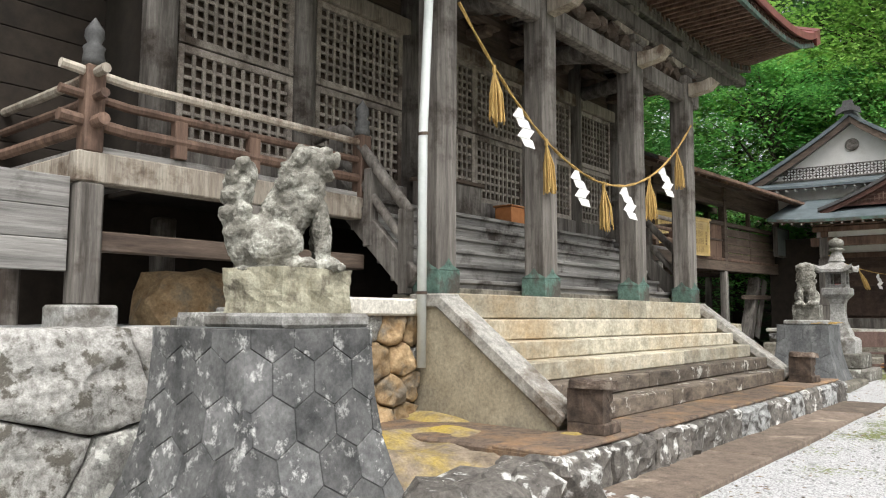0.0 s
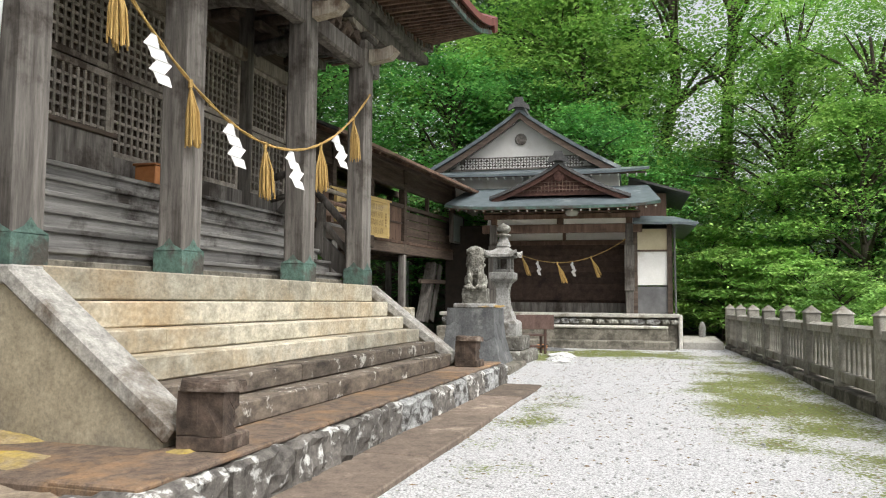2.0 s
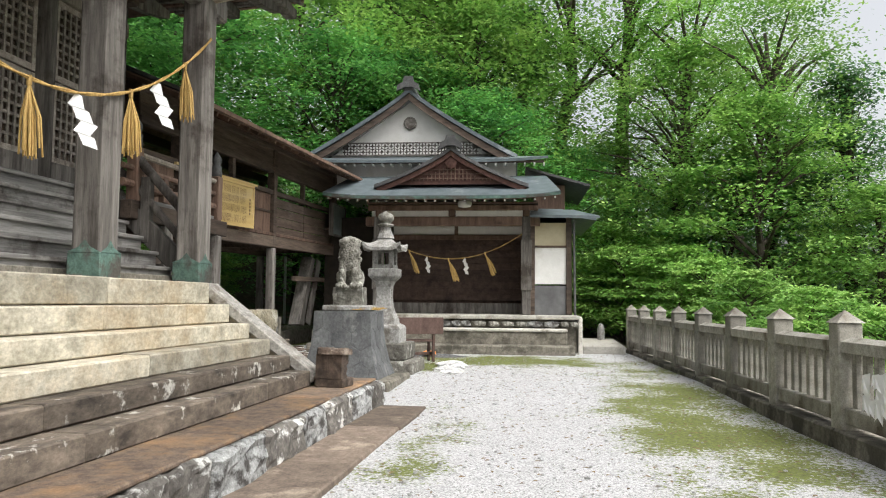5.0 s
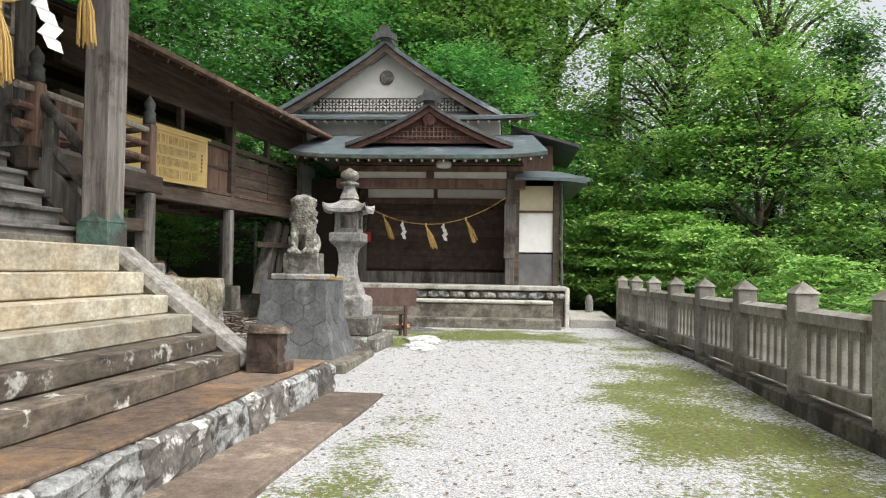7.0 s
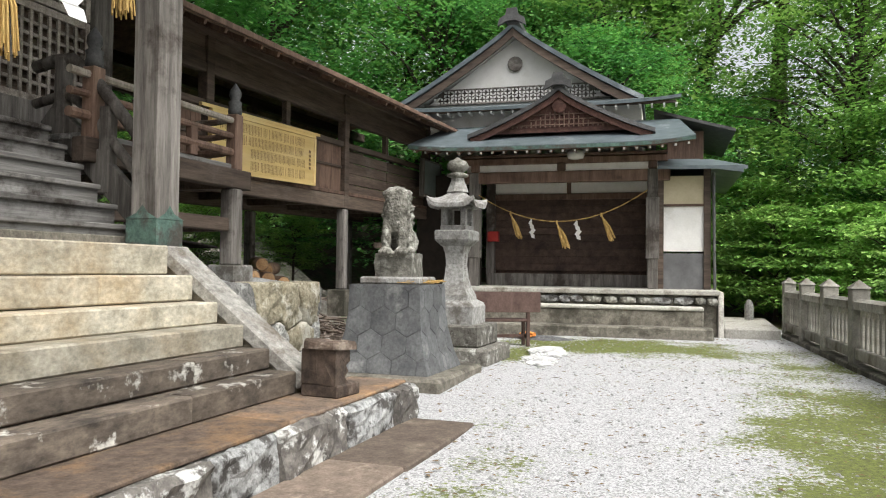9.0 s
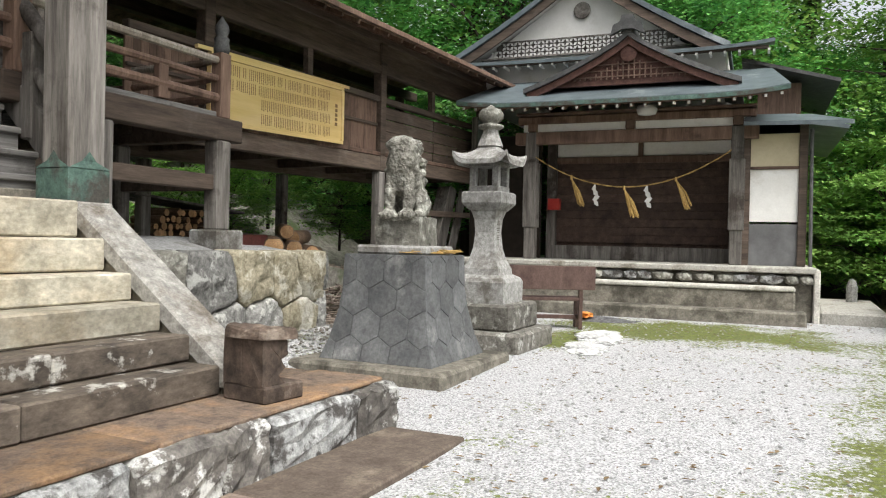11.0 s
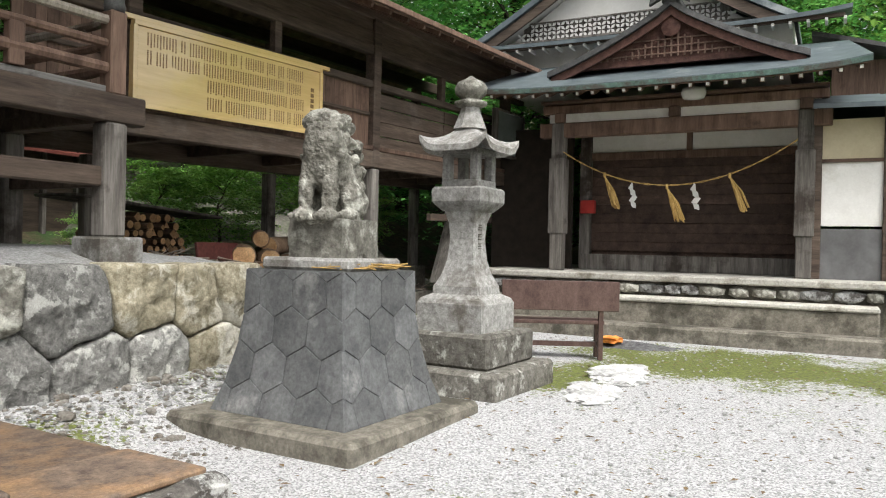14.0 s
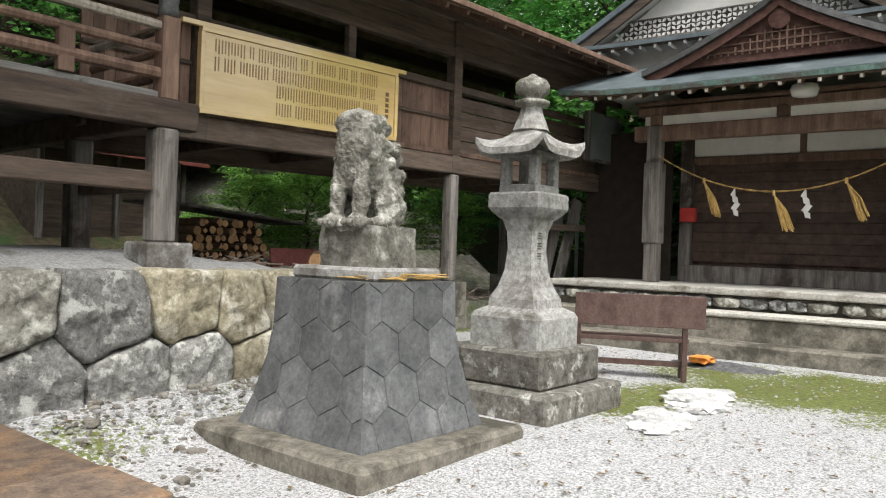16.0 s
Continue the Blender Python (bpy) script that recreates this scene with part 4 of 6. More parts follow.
hall = thing("hall_building", "old dark timber shrine hall with lattice doors", "building")
# solid block behind the lattice, its indoor shade painted into the colour
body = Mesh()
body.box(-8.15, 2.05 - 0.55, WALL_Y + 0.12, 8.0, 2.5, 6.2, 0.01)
part("dark_interior", body, PAINTED_SHADE, hall, "boards behind the lattice, indoor shade painted near-black")
# columns, sills and heads along the front
for x in (-8.15, -6.35, -4.5, -1.6, -0.02, 1.5):
    part("column", Mesh().lathe([(0.17, 0), (0.17, 3.8)], 14, (x, WALL_Y, 2.5)), WOOD_GREY, hall, "", True)
part("sill", Mesh().box(-8.2, 1.6, WALL_Y - 0.12, WALL_Y + 0.11, FLOOR + 0.02, FLOOR + 0.34, 0.01), WOOD_GREY, hall)
part("door_head", Mesh().box(-8.25, 1.65, WALL_Y - 0.14, WALL_Y + 0.11, 5.08, 5.3, 0.015), WOOD_PALE, hall)
part("upper_wall", Mesh().box(-8.2, 1.6, WALL_Y - 0.02, WALL_Y + 0.11, 5.3, 6.4, 0.01), WOOD_DARK, hall)


def lattice(x0, x1, z0, z1, y, cell):
    la = part("lattice_door", Mesh().box(x0, x0 + 0.07, y - 0.04, y + 0.04, z0, z1, 0.005).box(x1 - 0.07, x1, y - 0.04, y + 0.04, z0, z1, 0.005).box(x0 + 0.07, x1 - 0.07, y - 0.04, y + 0.04, z0, z0 + 0.08, 0.005).box(x0 + 0.07, x1 - 0.07, y - 0.04, y + 0.04, z1 - 0.08, z1, 0.005), LATTICE, hall)
    n = max(2, round((x1 - x0 - 0.14) / cell))
    k = max(2, round((z1 - z0 - 0.16) / cell))
    up = Mesh().box(-0.019, 0.019, y - 0.03, y, z0 + 0.08, z1 - 0.08, 0.003).data("upright_bar")
    for i in range(1, n):
        part("upright_bar", up, LATTICE, la, m=pose(x0 + 0.07 + (x1 - x0 - 0.14) * i / n, 0, 0))
    ac = Mesh().box(x0 + 0.07, x1 - 0.07, y - 0.022, y + 0.012, -0.019, 0.019, 0.003).data("cross_bar")
    for j in range(1, k):
        part("cross_bar", ac, LATTICE, la, m=pose(0, 0, z0 + 0.08 + (z1 - z0 - 0.16) * j / k))
    part("backing", Mesh().box(x0 + 0.05, x1 - 0.05, y + 0.05, y + 0.07, z0, z1, 0.003), WOOD_DARK, la)


for a, b in ((-7.98, -6.52), (-6.18, -4.67), (-4.33, -3.05), (-3.05, -1.77), (-1.43, -0.19), (0.15, 1.33)):
    zm = 3.0
    lattice(a, b, zm, 4.02, WALL_Y - 0.03, 0.115)
    lattice(a, b, 4.04, 5.08, WALL_Y - 0.03, 0.115)

# veranda with its rails, either side of the stairs
for x0, x1, sgn in ((-9.3, -6.35, -1), (0.3, 2.62, 1)):
    vw, vp = (WOOD_PALE, WOOD_GREY) if sgn < 0 else (WOOD_DARK, WOOD_GREY)
    ver = thing("veranda", "raised plank veranda with worn brown rails", "veranda", "hall veranda")
    for k in range(9):
        part("plank", Mesh().box(x0 + 0.0, x1, 1.2 + 0.122 * k, 1.2 + 0.122 * k + 0.118, FLOOR - 0.12, FLOOR - 0.065, 0.006), WOOD_H, ver)
    part("edge_beam", Mesh().box(x0 - 0.12, x1 + (0.12 if sgn < 0 else 0.27), 1.14, 1.30, FLOOR - 0.36, FLOOR - 0.125, 0.012), vw, ver)
    part("tie_beam", Mesh().box(x0, x1, 1.2, 1.3, 1.78, 1.94, 0.012), WOOD_DARK, ver)
    xe = x0 if sgn < 0 else x1
    part("end_beam", Mesh().box(xe - 0.08, xe + 0.08, 1.31, 6.0, FLOOR - 0.36, FLOOR - 0.125, 0.012), vw, ver)
    part("end_deck", Mesh().box(min(xe, xe - sgn * 1.1), max(xe, xe - sgn * 1.1), 2.31, 6.0, FLOOR - 0.12, FLOOR - 0.065, 0.006), WOOD_H, ver)
    posts = [xe, xe - sgn * 1.5] if sgn > 0 else [xe, xe + 1.5]
    for px in posts:
        ft = part("foot_post", Mesh().box(px - 0.1, px + 0.1, 1.14, 1.34, 1.365, FLOOR - 0.36, 0.02), vp, ver)
        part("footing_stone", Mesh().box(px - 0.2, px + 0.2, 1.04, 1.44, 1.08, 1.37, 0.02), GRANITE, ver, "square granite footing")
        part("foot_post", Mesh().box(px - 0.1, px + 0.1, 2.6, 2.8, 1.1, FLOOR - 0.36, 0.02), vp, ver)
    part("side_tie", Mesh().box(xe - 0.05, xe + 0.05, 1.34, 2.6, 1.78, 1.94, 0.012), WOOD_DARK, ver)
    # newels and three rails
    for px in (xe, x1 - 0.05 if sgn < 0 else x0 + 0.05):
        nw = part("newel", Mesh().box(px - 0.075, px + 0.075, 1.14, 1.29, FLOOR - 0.13, FLOOR + 0.55, 0.012), WOOD_BROWN, ver)
        part("newel_cap", Mesh().lathe([(0.08, 0.55), (0.085, 0.6), (0.075, 0.66), (0.085, 0.7), (0.05, 0.73), (0.075, 0.78), (0.07, 0.84), (0.03, 0.9), (0.005, 0.94)], 12, (px, 1.215, FLOOR)), TILE_DARK, nw, "dark turned finial", True)
    for z, r in ((0.08, 0.05), (0.28, 0.038), (0.47, 0.04)):
        part("rail", Mesh().tube([(x0 - 0.25, 1.21, FLOOR + z + (0.05 if sgn < 0 else 0)), (x0 + 0.3, 1.21, FLOOR + z), (x1 - 0.3, 1.21, FLOOR + z), (x1 + (0.06 if sgn > 0 else 0), 1.21, FLOOR + z)], r, 8), WOOD_PALE if z > 0.4 else WOOD_BROWN, ver)
        part("rail", Mesh().tube([(xe, 1.0 if sgn < 0 else 1.2, FLOOR + z + 0.03), (xe, 1.5, FLOOR + z), (xe, 5.9, FLOOR + z)], r, 8), WOOD_PALE if z > 0.4 else WOOD_BROWN, ver)
    for px in (x0 + 0.75, x0 + 1.5, x0 + 2.2):
        if px < x1 - 0.2:
            part("baluster", Mesh().box(px - 0.06, px + 0.06, 1.17, 1.25, FLOOR - 0.06, FLOOR + 0.26, 0.006), WOOD_BROWN, ver)


def stair_rail(x):
    r = thing("stair_handrail", "weathered curved wooden handrail beside the wooden stairs", "handrail", "stair handrails")
    for dz, w, h in ((0.78, 0.09, 0.08), (0.42, 0.07, 0.09)):
        pts = [(x, 1.95, FLOOR + dz - 0.17), (x, 1.7, FLOOR + dz - 0.12), (x, 1.5, FLOOR + dz - 0.12), (x, 1.3, FLOOR + dz - 0.25), (x, 0.5, 1.55 + dz)]
        part("rail", Mesh().tube(pts, 0.062 if dz > 0.5 else 0.05, 8), WOOD_GREY, r, "", True)
    part("stringer", Mesh().beam((x, 0.45, 1.62), (x, 1.75, 2.82), 0.09, 0.26), WOOD_GREY, r)
    for y in (0.55, 1.05, 1.6):
        zz = 1.6 + (y - 0.5) * 0.93
        part("post", Mesh().box(x - 0.06, x + 0.06, y - 0.06, y + 0.06, zz - 0.1 if y > 0.6 else 1.51, zz + 0.72, 0.01), WOOD_GREY, r)


stair_rail(-6.42)
stair_rail(0.37)

# beams on the posts
por = thing("porch_frame", "carved weathered beams and brackets over the porch posts", "porch")
part("tie_beam", Mesh().box(-6.75, 0.72, 0.22, 0.42, 4.86, 5.16, 0.03), WOOD_GREY, por)
part("wall_plate", Mesh().box(-7.2, 1.2, 0.2, 0.44, 5.52, 5.78, 0.03), WOOD_GREY, por)
for x in POST_X:
    br = part("bearing_block", Mesh().box(x - 0.2, x + 0.2, 0.12, 0.52, 5.3, 5.42, 0.04), WOOD_GREY, por)
    part("bracket_arm", Mesh().prism([(x - 0.55, 5.54), (x - 0.5, 5.45), (x - 0.3, 5.4), (x + 0.3, 5.4), (x + 0.5, 5.45), (x + 0.55, 5.54)], 0.24, 0.4, "y"), WOOD_PALE, por)
    part("rainbow_beam", Mesh().tube([(x, 0.4, 5.1), (x, 0.9, 5.32), (x, 1.5, 5.42), (x, 2.3, 5.35)], [0.13, 0.15, 0.15, 0.12], 8), WOOD_GREY, por, "", True)
    part("beam_nose", Mesh().prism([(0.16, 4.95), (-0.18, 5.0), (-0.3, 5.12), (-0.22, 5.2), (-0.05, 5.15), (0.16, 5.16)], x - 0.09, x + 0.09, "x"), WOOD_PALE, por, "carved beam nose")
rng = random.Random(21)
for a, b in zip(POST_X, POST_X[1:]):
    n = 7 if b - a > 2.2 else 5
    for k in range(n):
        x = a + (b - a) * (k + 0.7) / (n + 0.4)
        me = rock(100 + k + int(a * 10), 0.14, 0.1, 0.12, 0.5, 2)
        part("carving", me, WOOD_DARK, por, "", m=pose(x, 0.33, 5.33 + rng.uniform(-0.04, 0.04), 0, 0, rng.uniform(-40, 40)))
for k in range(9):
    x = -7.6 + 1.12 * k
    part("wall_bracket", Mesh().box(x - 0.35, x + 0.35, WALL_Y - 0.36, WALL_Y - 0.2, 5.62, 5.76, 0.03).box(x - 0.1, x + 0.1, WALL_Y - 0.4, WALL_Y, 5.46, 5.62, 0.03).box(x - 0.08, x + 0.08, WALL_Y - 0.7, WALL_Y, 5.78, 5.92, 0.03), WOOD_DARK, por)

# roof: front eave with two rows of rafters
EAVE_Y, EAVE_Z, RX0, RX1 = -1.02, 6.1, -9.9, 3.7


def hall_roof(u, v):
    x = RX0 + (RX1 - RX0) * u
    y = EAVE_Y + 8.5 * v
    e = abs(2 * u - 1)
    return (x, y, EAVE_Z + 0.5 * e ** 6 * (1 - v) + 0.25 + 3.6 * v + 1.6 * v * v)


rf = thing("hall_roof", "broad hall roof of dark sheet with faded red edge", "roof")
part("covering", Mesh().sheet(hall_roof, 40, 12, 0.10), RED_METAL, rf)


def soffit(u, v):
    x = RX0 + 0.06 + (RX1 - RX0 - 0.12) * u
    e = abs(2 * u - 1)
    return (x, EAVE_Y + 0.05 + 6.5 * v, EAVE_Z + 0.12 + 0.5 * e ** 6 * (1 - v) ** 2 - 0.06 * v)


part("soffit", Mesh().sheet(soffit, 40, 12, 0.03), WOOD_RED, rf, "reddish boarded soffit")
for i in range(76):
    u = (i + 0.5) / 76
    a, m2, b = Vector(soffit(u, 0.0)), Vector(soffit(u, 0.2)), Vector(soffit(u, 0.52))
    part("flying_rafter", Mesh().beam(a - Vector((0, 0, 0.08)), m2 - Vector((0, 0, 0.08)), 0.06, 0.08, 0.004), WOOD_BROWN, rf)
    part("rafter", Mesh().beam(m2 - Vector((0, 0.12, 0.16)), b - Vector((0, 0, 0.1)), 0.075, 0.1, 0.004), WOOD_GREY if i % 3 else WOOD_BROWN, rf)
for v, dz, h in ((0.004, 0.16, 0.08), (0.19, 0.22, 0.12)):
    for i in range(14):
        a, b = Vector(soffit(i / 14, v)), Vector(soffit((i + 1) / 14, v))
        part("eave_board", Mesh().beam(a - Vector((0, 0, dz - 0.02)), b - Vector((0, 0, dz - 0.02)), 0.06, h, 0.004), COPPER if v < 0.05 else WOOD_GREY, rf)
part("fascia", Mesh().sheet(lambda u, v: Vector(soffit(u, 0)) + Vector((0, -0.08 + 0.04 * v, 0.12)), 40, 1, 0.13), RED_METAL, rf, "faded red eave edge")
# east verge
part("verge", Mesh().sheet(lambda u, v: Vector(hall_roof(0.995 + 0.02 * u, v)) + Vector((0.05, 0, 0.04)), 1, 12, 0.3), RED_METAL, rf, "faded red verge")
# eave purlins on the brackets
for y, z in ((0.32, 5.9), (1.3, 5.95)):
    part("purlin", Mesh().box(-9.6, 3.3, y - 0.1, y + 0.1, z, z + 0.17, 0.02), WOOD_GREY, rf)
for x in POST_X:
    part("strut_block", Mesh().box(x - 0.14, x + 0.14, 0.2, 0.44, 5.78, 5.9, 0.03), WOOD_GREY, rf)
# brackets reaching out under the east eave
for y in (0.4, 1.4, 2.3):
    part("arm", Mesh().prism([(1.0, 5.55), (2.3, 5.72), (2.9, 5.86), (2.9, 5.98), (1.0, 5.98)], y - 0.07, y + 0.07, "y"), WOOD_GREY, rf, "stepped bracket arm")


# ---- rope, tassels and paper ----
def tassel(parent, p, length, lean=0.0):
    p = Vector(p)
    ms = Mesh()
    ms.tube([p + Vector((0, 0, 0.02)), p - Vector((0, 0, 0.06))], 0.022, 7)
    rng = random.Random(int(p.x * 100))
    for _ in range(26):
        a, r = rng.uniform(0, 6.28), rng.uniform(0.01, 0.075) * length / 0.5
        e = p + Vector((r * math.cos(a) + lean * 0.3, -lean + r * math.sin(a), -length * rng.uniform(0.9, 1.05)))
        ms.tube([p - Vector((0, 0, 0.04)), (p + e) / 2 + Vector((r * 0.3 * math.cos(a) + lean * 0.25, r * 0.3 * math.sin(a), 0)), e], [0.008, 0.01, 0.008], 5)
    part("straw_tassel", ms, STRAW, parent, "hanging straw tassel")


def gohei(parent, p, s, ang):
    """A zigzag folded paper streamer."""
    m = Matrix.Translation(Vector(p)) @ Matrix.Rotation(ang - 0.5, 4, "Z")
    ms = Mesh()
    w, h = 0.15 * s, 0.12 * s
    row = []
    for k in range(5):
        x = (0.0, -0.03, 0.05, 0.02, 0.1)[k] * s
        ww = w * (0.3 if k == 0 else 0.85 if k == 4 else 1)
        for top in ((0, 1) if 0 < k < 4 else (0,)):
            xx = x + (0.045 * s if top else 0)
            row.append([(xx - ww / 2, -0.012 * k, -h * k - 0.02 * top), (xx + ww / 2, -0.012 * k - 0.02, -h * k - 0.02 * top - 0.03 * s)])
    for a, b in zip(row, row[1:]):
        q = len(ms.v)
        ms.v += [tuple(m @ Vector(v)) for v in (*a, *b)]
        ms.f.append((q, q + 1, q + 3, q + 2))
    me = ms.data("paper_streamer")
    bm = bmesh.new()
    bm.from_mesh(me)
    bmesh.ops.remove_doubles(bm, verts=bm.verts, dist=0.0005)
    bm.to_mesh(me)
    bm.free()
    ms = me
    part("paper_streamer", ms, PAPER, parent, "white zigzag folded paper")


def sacred_rope(a, b, sag, tassels, papers, length, size, label):
    a, b = Vector(a), Vector(b)
    ro = thing("sacred_rope", label, "rope", "sacred ropes")
    at = lambda s: a.lerp(b, s) - Vector((0, 0, sag * 4 * s * (1 - s)))
    pts = [at(i / 40) for i in range(41)]
    side = (b - a).cross(Vector((0, 0, 1))).normalized()
    for ph in (0, math.pi):
        tw = [p + (side * math.cos(i * 1.3 + ph) + Vector((0, 0, 1)) * math.sin(i * 1.3 + ph)) * 0.009 for i, p in enumerate(pts)]
        part("strand", Mesh().tube(tw, 0.011 if length > 0.6 else 0.006, 6), STRAW, ro, "", True)
    ang = math.atan2(b.y - a.y, b.x - a.x)
    for s in tassels:
        tassel(ro, at(s), length, 0.03 if length > 0.6 else 0.2)
    for s in papers:
        gohei(ro, at(s), size, ang)


sacred_rope((-6.1, 0.14, 4.5), (0.1, 0.14, 4.45), 1.42, (0.1, 0.27, 0.50, 0.73, 0.9), (0.18, 0.385, 0.6, 0.81), 0.62, 0.95, "twisted straw rope with tassels and paper streamers")

pipe = thing("downpipe", "pale plastic rainwater downpipe", "pipe")
part("tube", Mesh().tube([(-6.62, 0.16, 0.82), (-6.62, 0.16, 3.0), (-6.5, 0.12, 6.2)], 0.045, 10), PIPE, pipe, "", True)
for z in (1.5, 3.02):
    part("clip", Mesh().tube([(-6.62 + (0.004 if z > 3 else 0), 0.16, z), (-6.62, 0.16, z + 0.03)], 0.053, 10), WOOD_DARK, pipe)

ob = thing("offering_box", "dark grey wooden offering box on the hall floor", "box", m=pose(-4.15, 1.86, FLOOR))
part("body", Mesh().box(-0.5, 0.5, -0.2, 0.2, 0, 0.4, 0.012), WOOD_GREY, ob)
part("rim", Mesh().box(-0.53, 0.53, -0.23, 0.23, 0.4, 0.45, 0.008), WOOD_DARK, ob)
ob = thing("small_box", "small orange varnished wooden box", "box", m=pose(-2.6, 1.84, FLOOR))
part("body", Mesh().box(-0.28, 0.28, -0.15, 0.15, 0, 0.24, 0.01), ORANGE_WOOD, ob)
part("lid", Mesh().box(-0.3, 0.3, -0.17, 0.17, 0.24, 0.27, 0.006), ORANGE_WOOD, ob)

# boards leaning under the west veranda
solid("blue_board", Mesh().box(-8.0, -7.5, 1.0, 1.03, 1.2, 2.0, 0.005), GLASS_PANEL, "faded blue-green board under the veranda", "board")
ws = tagged(new("wall_under_hall"), "boards closing the space under the hall, shade painted near-black at the back", "wall", "", "structure")
# near-black sheet for the shade under the floor
part("boards", Mesh().box(-9.0, 1.6, 3.2, 3.3, 1.0, 2.6, 0.01), PAINTED_SHADE, ws)
for k in range(3):
    part("board", Mesh().box(-16, -9.42, 1.24, 1.3, 1.62 + 0.24 * k, 1.62 + 0.24 * k + 0.235, 0.006), WOOD_H, ws)
solid("pale_boulder", rock(77, 0.55, 0.35, 0.42, 0.2, 3), ROCK_Y, "pale ochre boulder under the veranda", "boulder", m=pose(-7.9, 2.0, 1.3), smooth=True)
hl = tagged(new("wall_west_wing"), "plank wall of the hall's west side, shade painted near-black", "wall", "", "structure")
# planks coloured near-black for the shade below the west eave
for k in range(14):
    part("plank", Mesh().box(-16, -8.4, WALL_Y + 0.6, WALL_Y + 0.64, 2.6 + 0.27 * k, 2.6 + 0.27 * k + 0.262, 0.006), PAINTED_SHADE, hl)

# ---- corridor ----
CM = pose(3.0, 2.47, 0, 0, 0, -2)
SL = 0.015
cor = thing("corridor", "roofed dark timber corridor on posts with plank panels", "corridor", m=CM)
czz = lambda x: SL * x
CL, C0 = 9.6, -0.5


def cbeam(name, x0, x1, y, z, w, h, material, parent=None, label=""):
    return part(name, Mesh().beam((x0, y, z + czz(x0)), (x1, y, z + czz(x1)), w, h, 0.01), material, parent or cor, label)


cbeam("floor_beam", C0, CL, 0.0, 2.54, 0.16, 0.24, WOOD_DARK)
cbeam("floor_beam", C0, CL, 2.1, 2.54, 0.16, 0.24, WOOD_DARK)
cbeam("floor_deck", C0, CL, 1.05, 2.69, 2.1, 0.06, WOOD_DARK)
for k in range(7):
    x = 0.2 + 1.45 * k
    part("floor_joist", Mesh().box(x - 0.06, x + 0.06, 0.09, 2.0, 2.5 + czz(x), 2.65 + czz(x), 0.008), WOOD_DARK, cor)
cbeam("sill_strip", C0, CL, -0.06, 2.7, 0.05, 0.07, WOOD_BROWN)
cbeam("rail_beam", C0, CL, 0.0, 3.64, 0.12, 0.1, WOOD_DARK)
cbeam("lintel", C0, CL, 0.0, 4.14, 0.13, 0.13, WOOD_DARK)
cbeam("wall_plate", C0, CL, 0.0, 4.66, 0.14, 0.14, WOOD_DARK)
for k in range(2):
    cbeam("fascia_plank", C0, CL, -0.03 + 0.012 * k, 4.305 + 0.205 * k, 0.03, 0.2, WOOD_DARK)
cbeam("back_plate", C0, CL, 2.1, 4.6, 0.14, 0.2, WOOD_DARK)
cbeam("back_rail", C0, CL, 2.1, 3.6, 0.1, 0.1, WOOD_DARK)
cbeam("back_lintel", C0, CL, 2.1, 4.14, 0.1, 0.1, WOOD_DARK)
for x in (0.7, 4.75, 8.9):
    part("post", Mesh().box(x - 0.085, x + 0.085, -0.085, 0.085, 2.42 + czz(x), 4.6 + czz(x), 0.01), WOOD_DARK, cor)
    part("back_post", Mesh().box(x - 0.08, x + 0.08, 2.02, 2.18, 2.42 + czz(x), 4.5 + czz(x), 0.01), WOOD_DARK, cor)
for x0, x1, plain in ((C0, 0.6, 0), (0.8, 2.72, 0), (2.74, 4.65, 0), (4.85, 6.7, 1), (6.72, 8.8, 1)):
    n = 10
    for k in range(4 if plain else n):
        if plain:
            cbeam("panel_board", x0, x1, 0.02 - 0.008 * (k % 2), 2.8 + 0.212 * k, 0.03, 0.205, WOOD_DARK)
        else:
            a, b = x0 + (x1 - x0) * k / n + 0.002, x0 + (x1 - x0) * (k + 1) / n - 0.002
            lo, hi = (lambda q: 2.7 + czz(q)), (lambda q: 3.6 + czz(q))
            part("panel_board", Mesh().add([(a, 0, lo(a)), (b, 0, lo(b)), (b, 0, hi(b)), (a, 0, hi(a)), (a, 0.03, lo(a)), (b, 0.03, lo(b)), (b, 0.03, hi(b)), (a, 0.03, hi(a))], [(0, 1, 2, 3), (4, 7, 6, 5), (0, 4, 5, 1), (1, 5, 6, 2), (2, 6, 7, 3), (3, 7, 4, 0)]), WOOD_BROWN, cor)
    if not plain:
        cbeam("panel_batten", x0, x1, -0.02, 3.2, 0.035, 0.05, WOOD_DARK)
for x in (2.75, 6.6):
    part("mullion", Mesh().box(x - 0.06, x + 0.06, -0.05, 0.05, 3.68 + czz(x), 4.1 + czz(x), 0.006), WOOD_DARK, cor)


def cor_roof(u, v):
    x = -1.0 + (CL + 0.6) * u
    y = -0.98 + 4.06 * v
    r = 1 - abs(2 * v - 1)
    return (x, y, 4.47 + czz(x) + 0.85 * r)


part("roof", Mesh().sheet(cor_roof, 16, 8, 0.06), TILE_DARK, cor, "dark sheet roof with brown edge")
part("roof_lining", Mesh().sheet(lambda u, v: (lambda p: (p[0], p[1] + 0.02, p[2] - 0.075))(cor_roof(u, v)), 16, 8, 0.02), WOOD_BROWN, cor)
for k in range(26):
    x = -0.9 + (CL + 0.4) * k / 25
    part("rafter", Mesh().beam((x, -0.93, 4.36 + czz(x)), (x, 1.0, 5.17 + czz(x)), 0.05, 0.06, 0.003), WOOD_BROWN, cor)
cbeam("eave_board", -1.0, CL - 0.4, -0.99, 4.43, 0.03, 0.08, WOOD_BROWN)
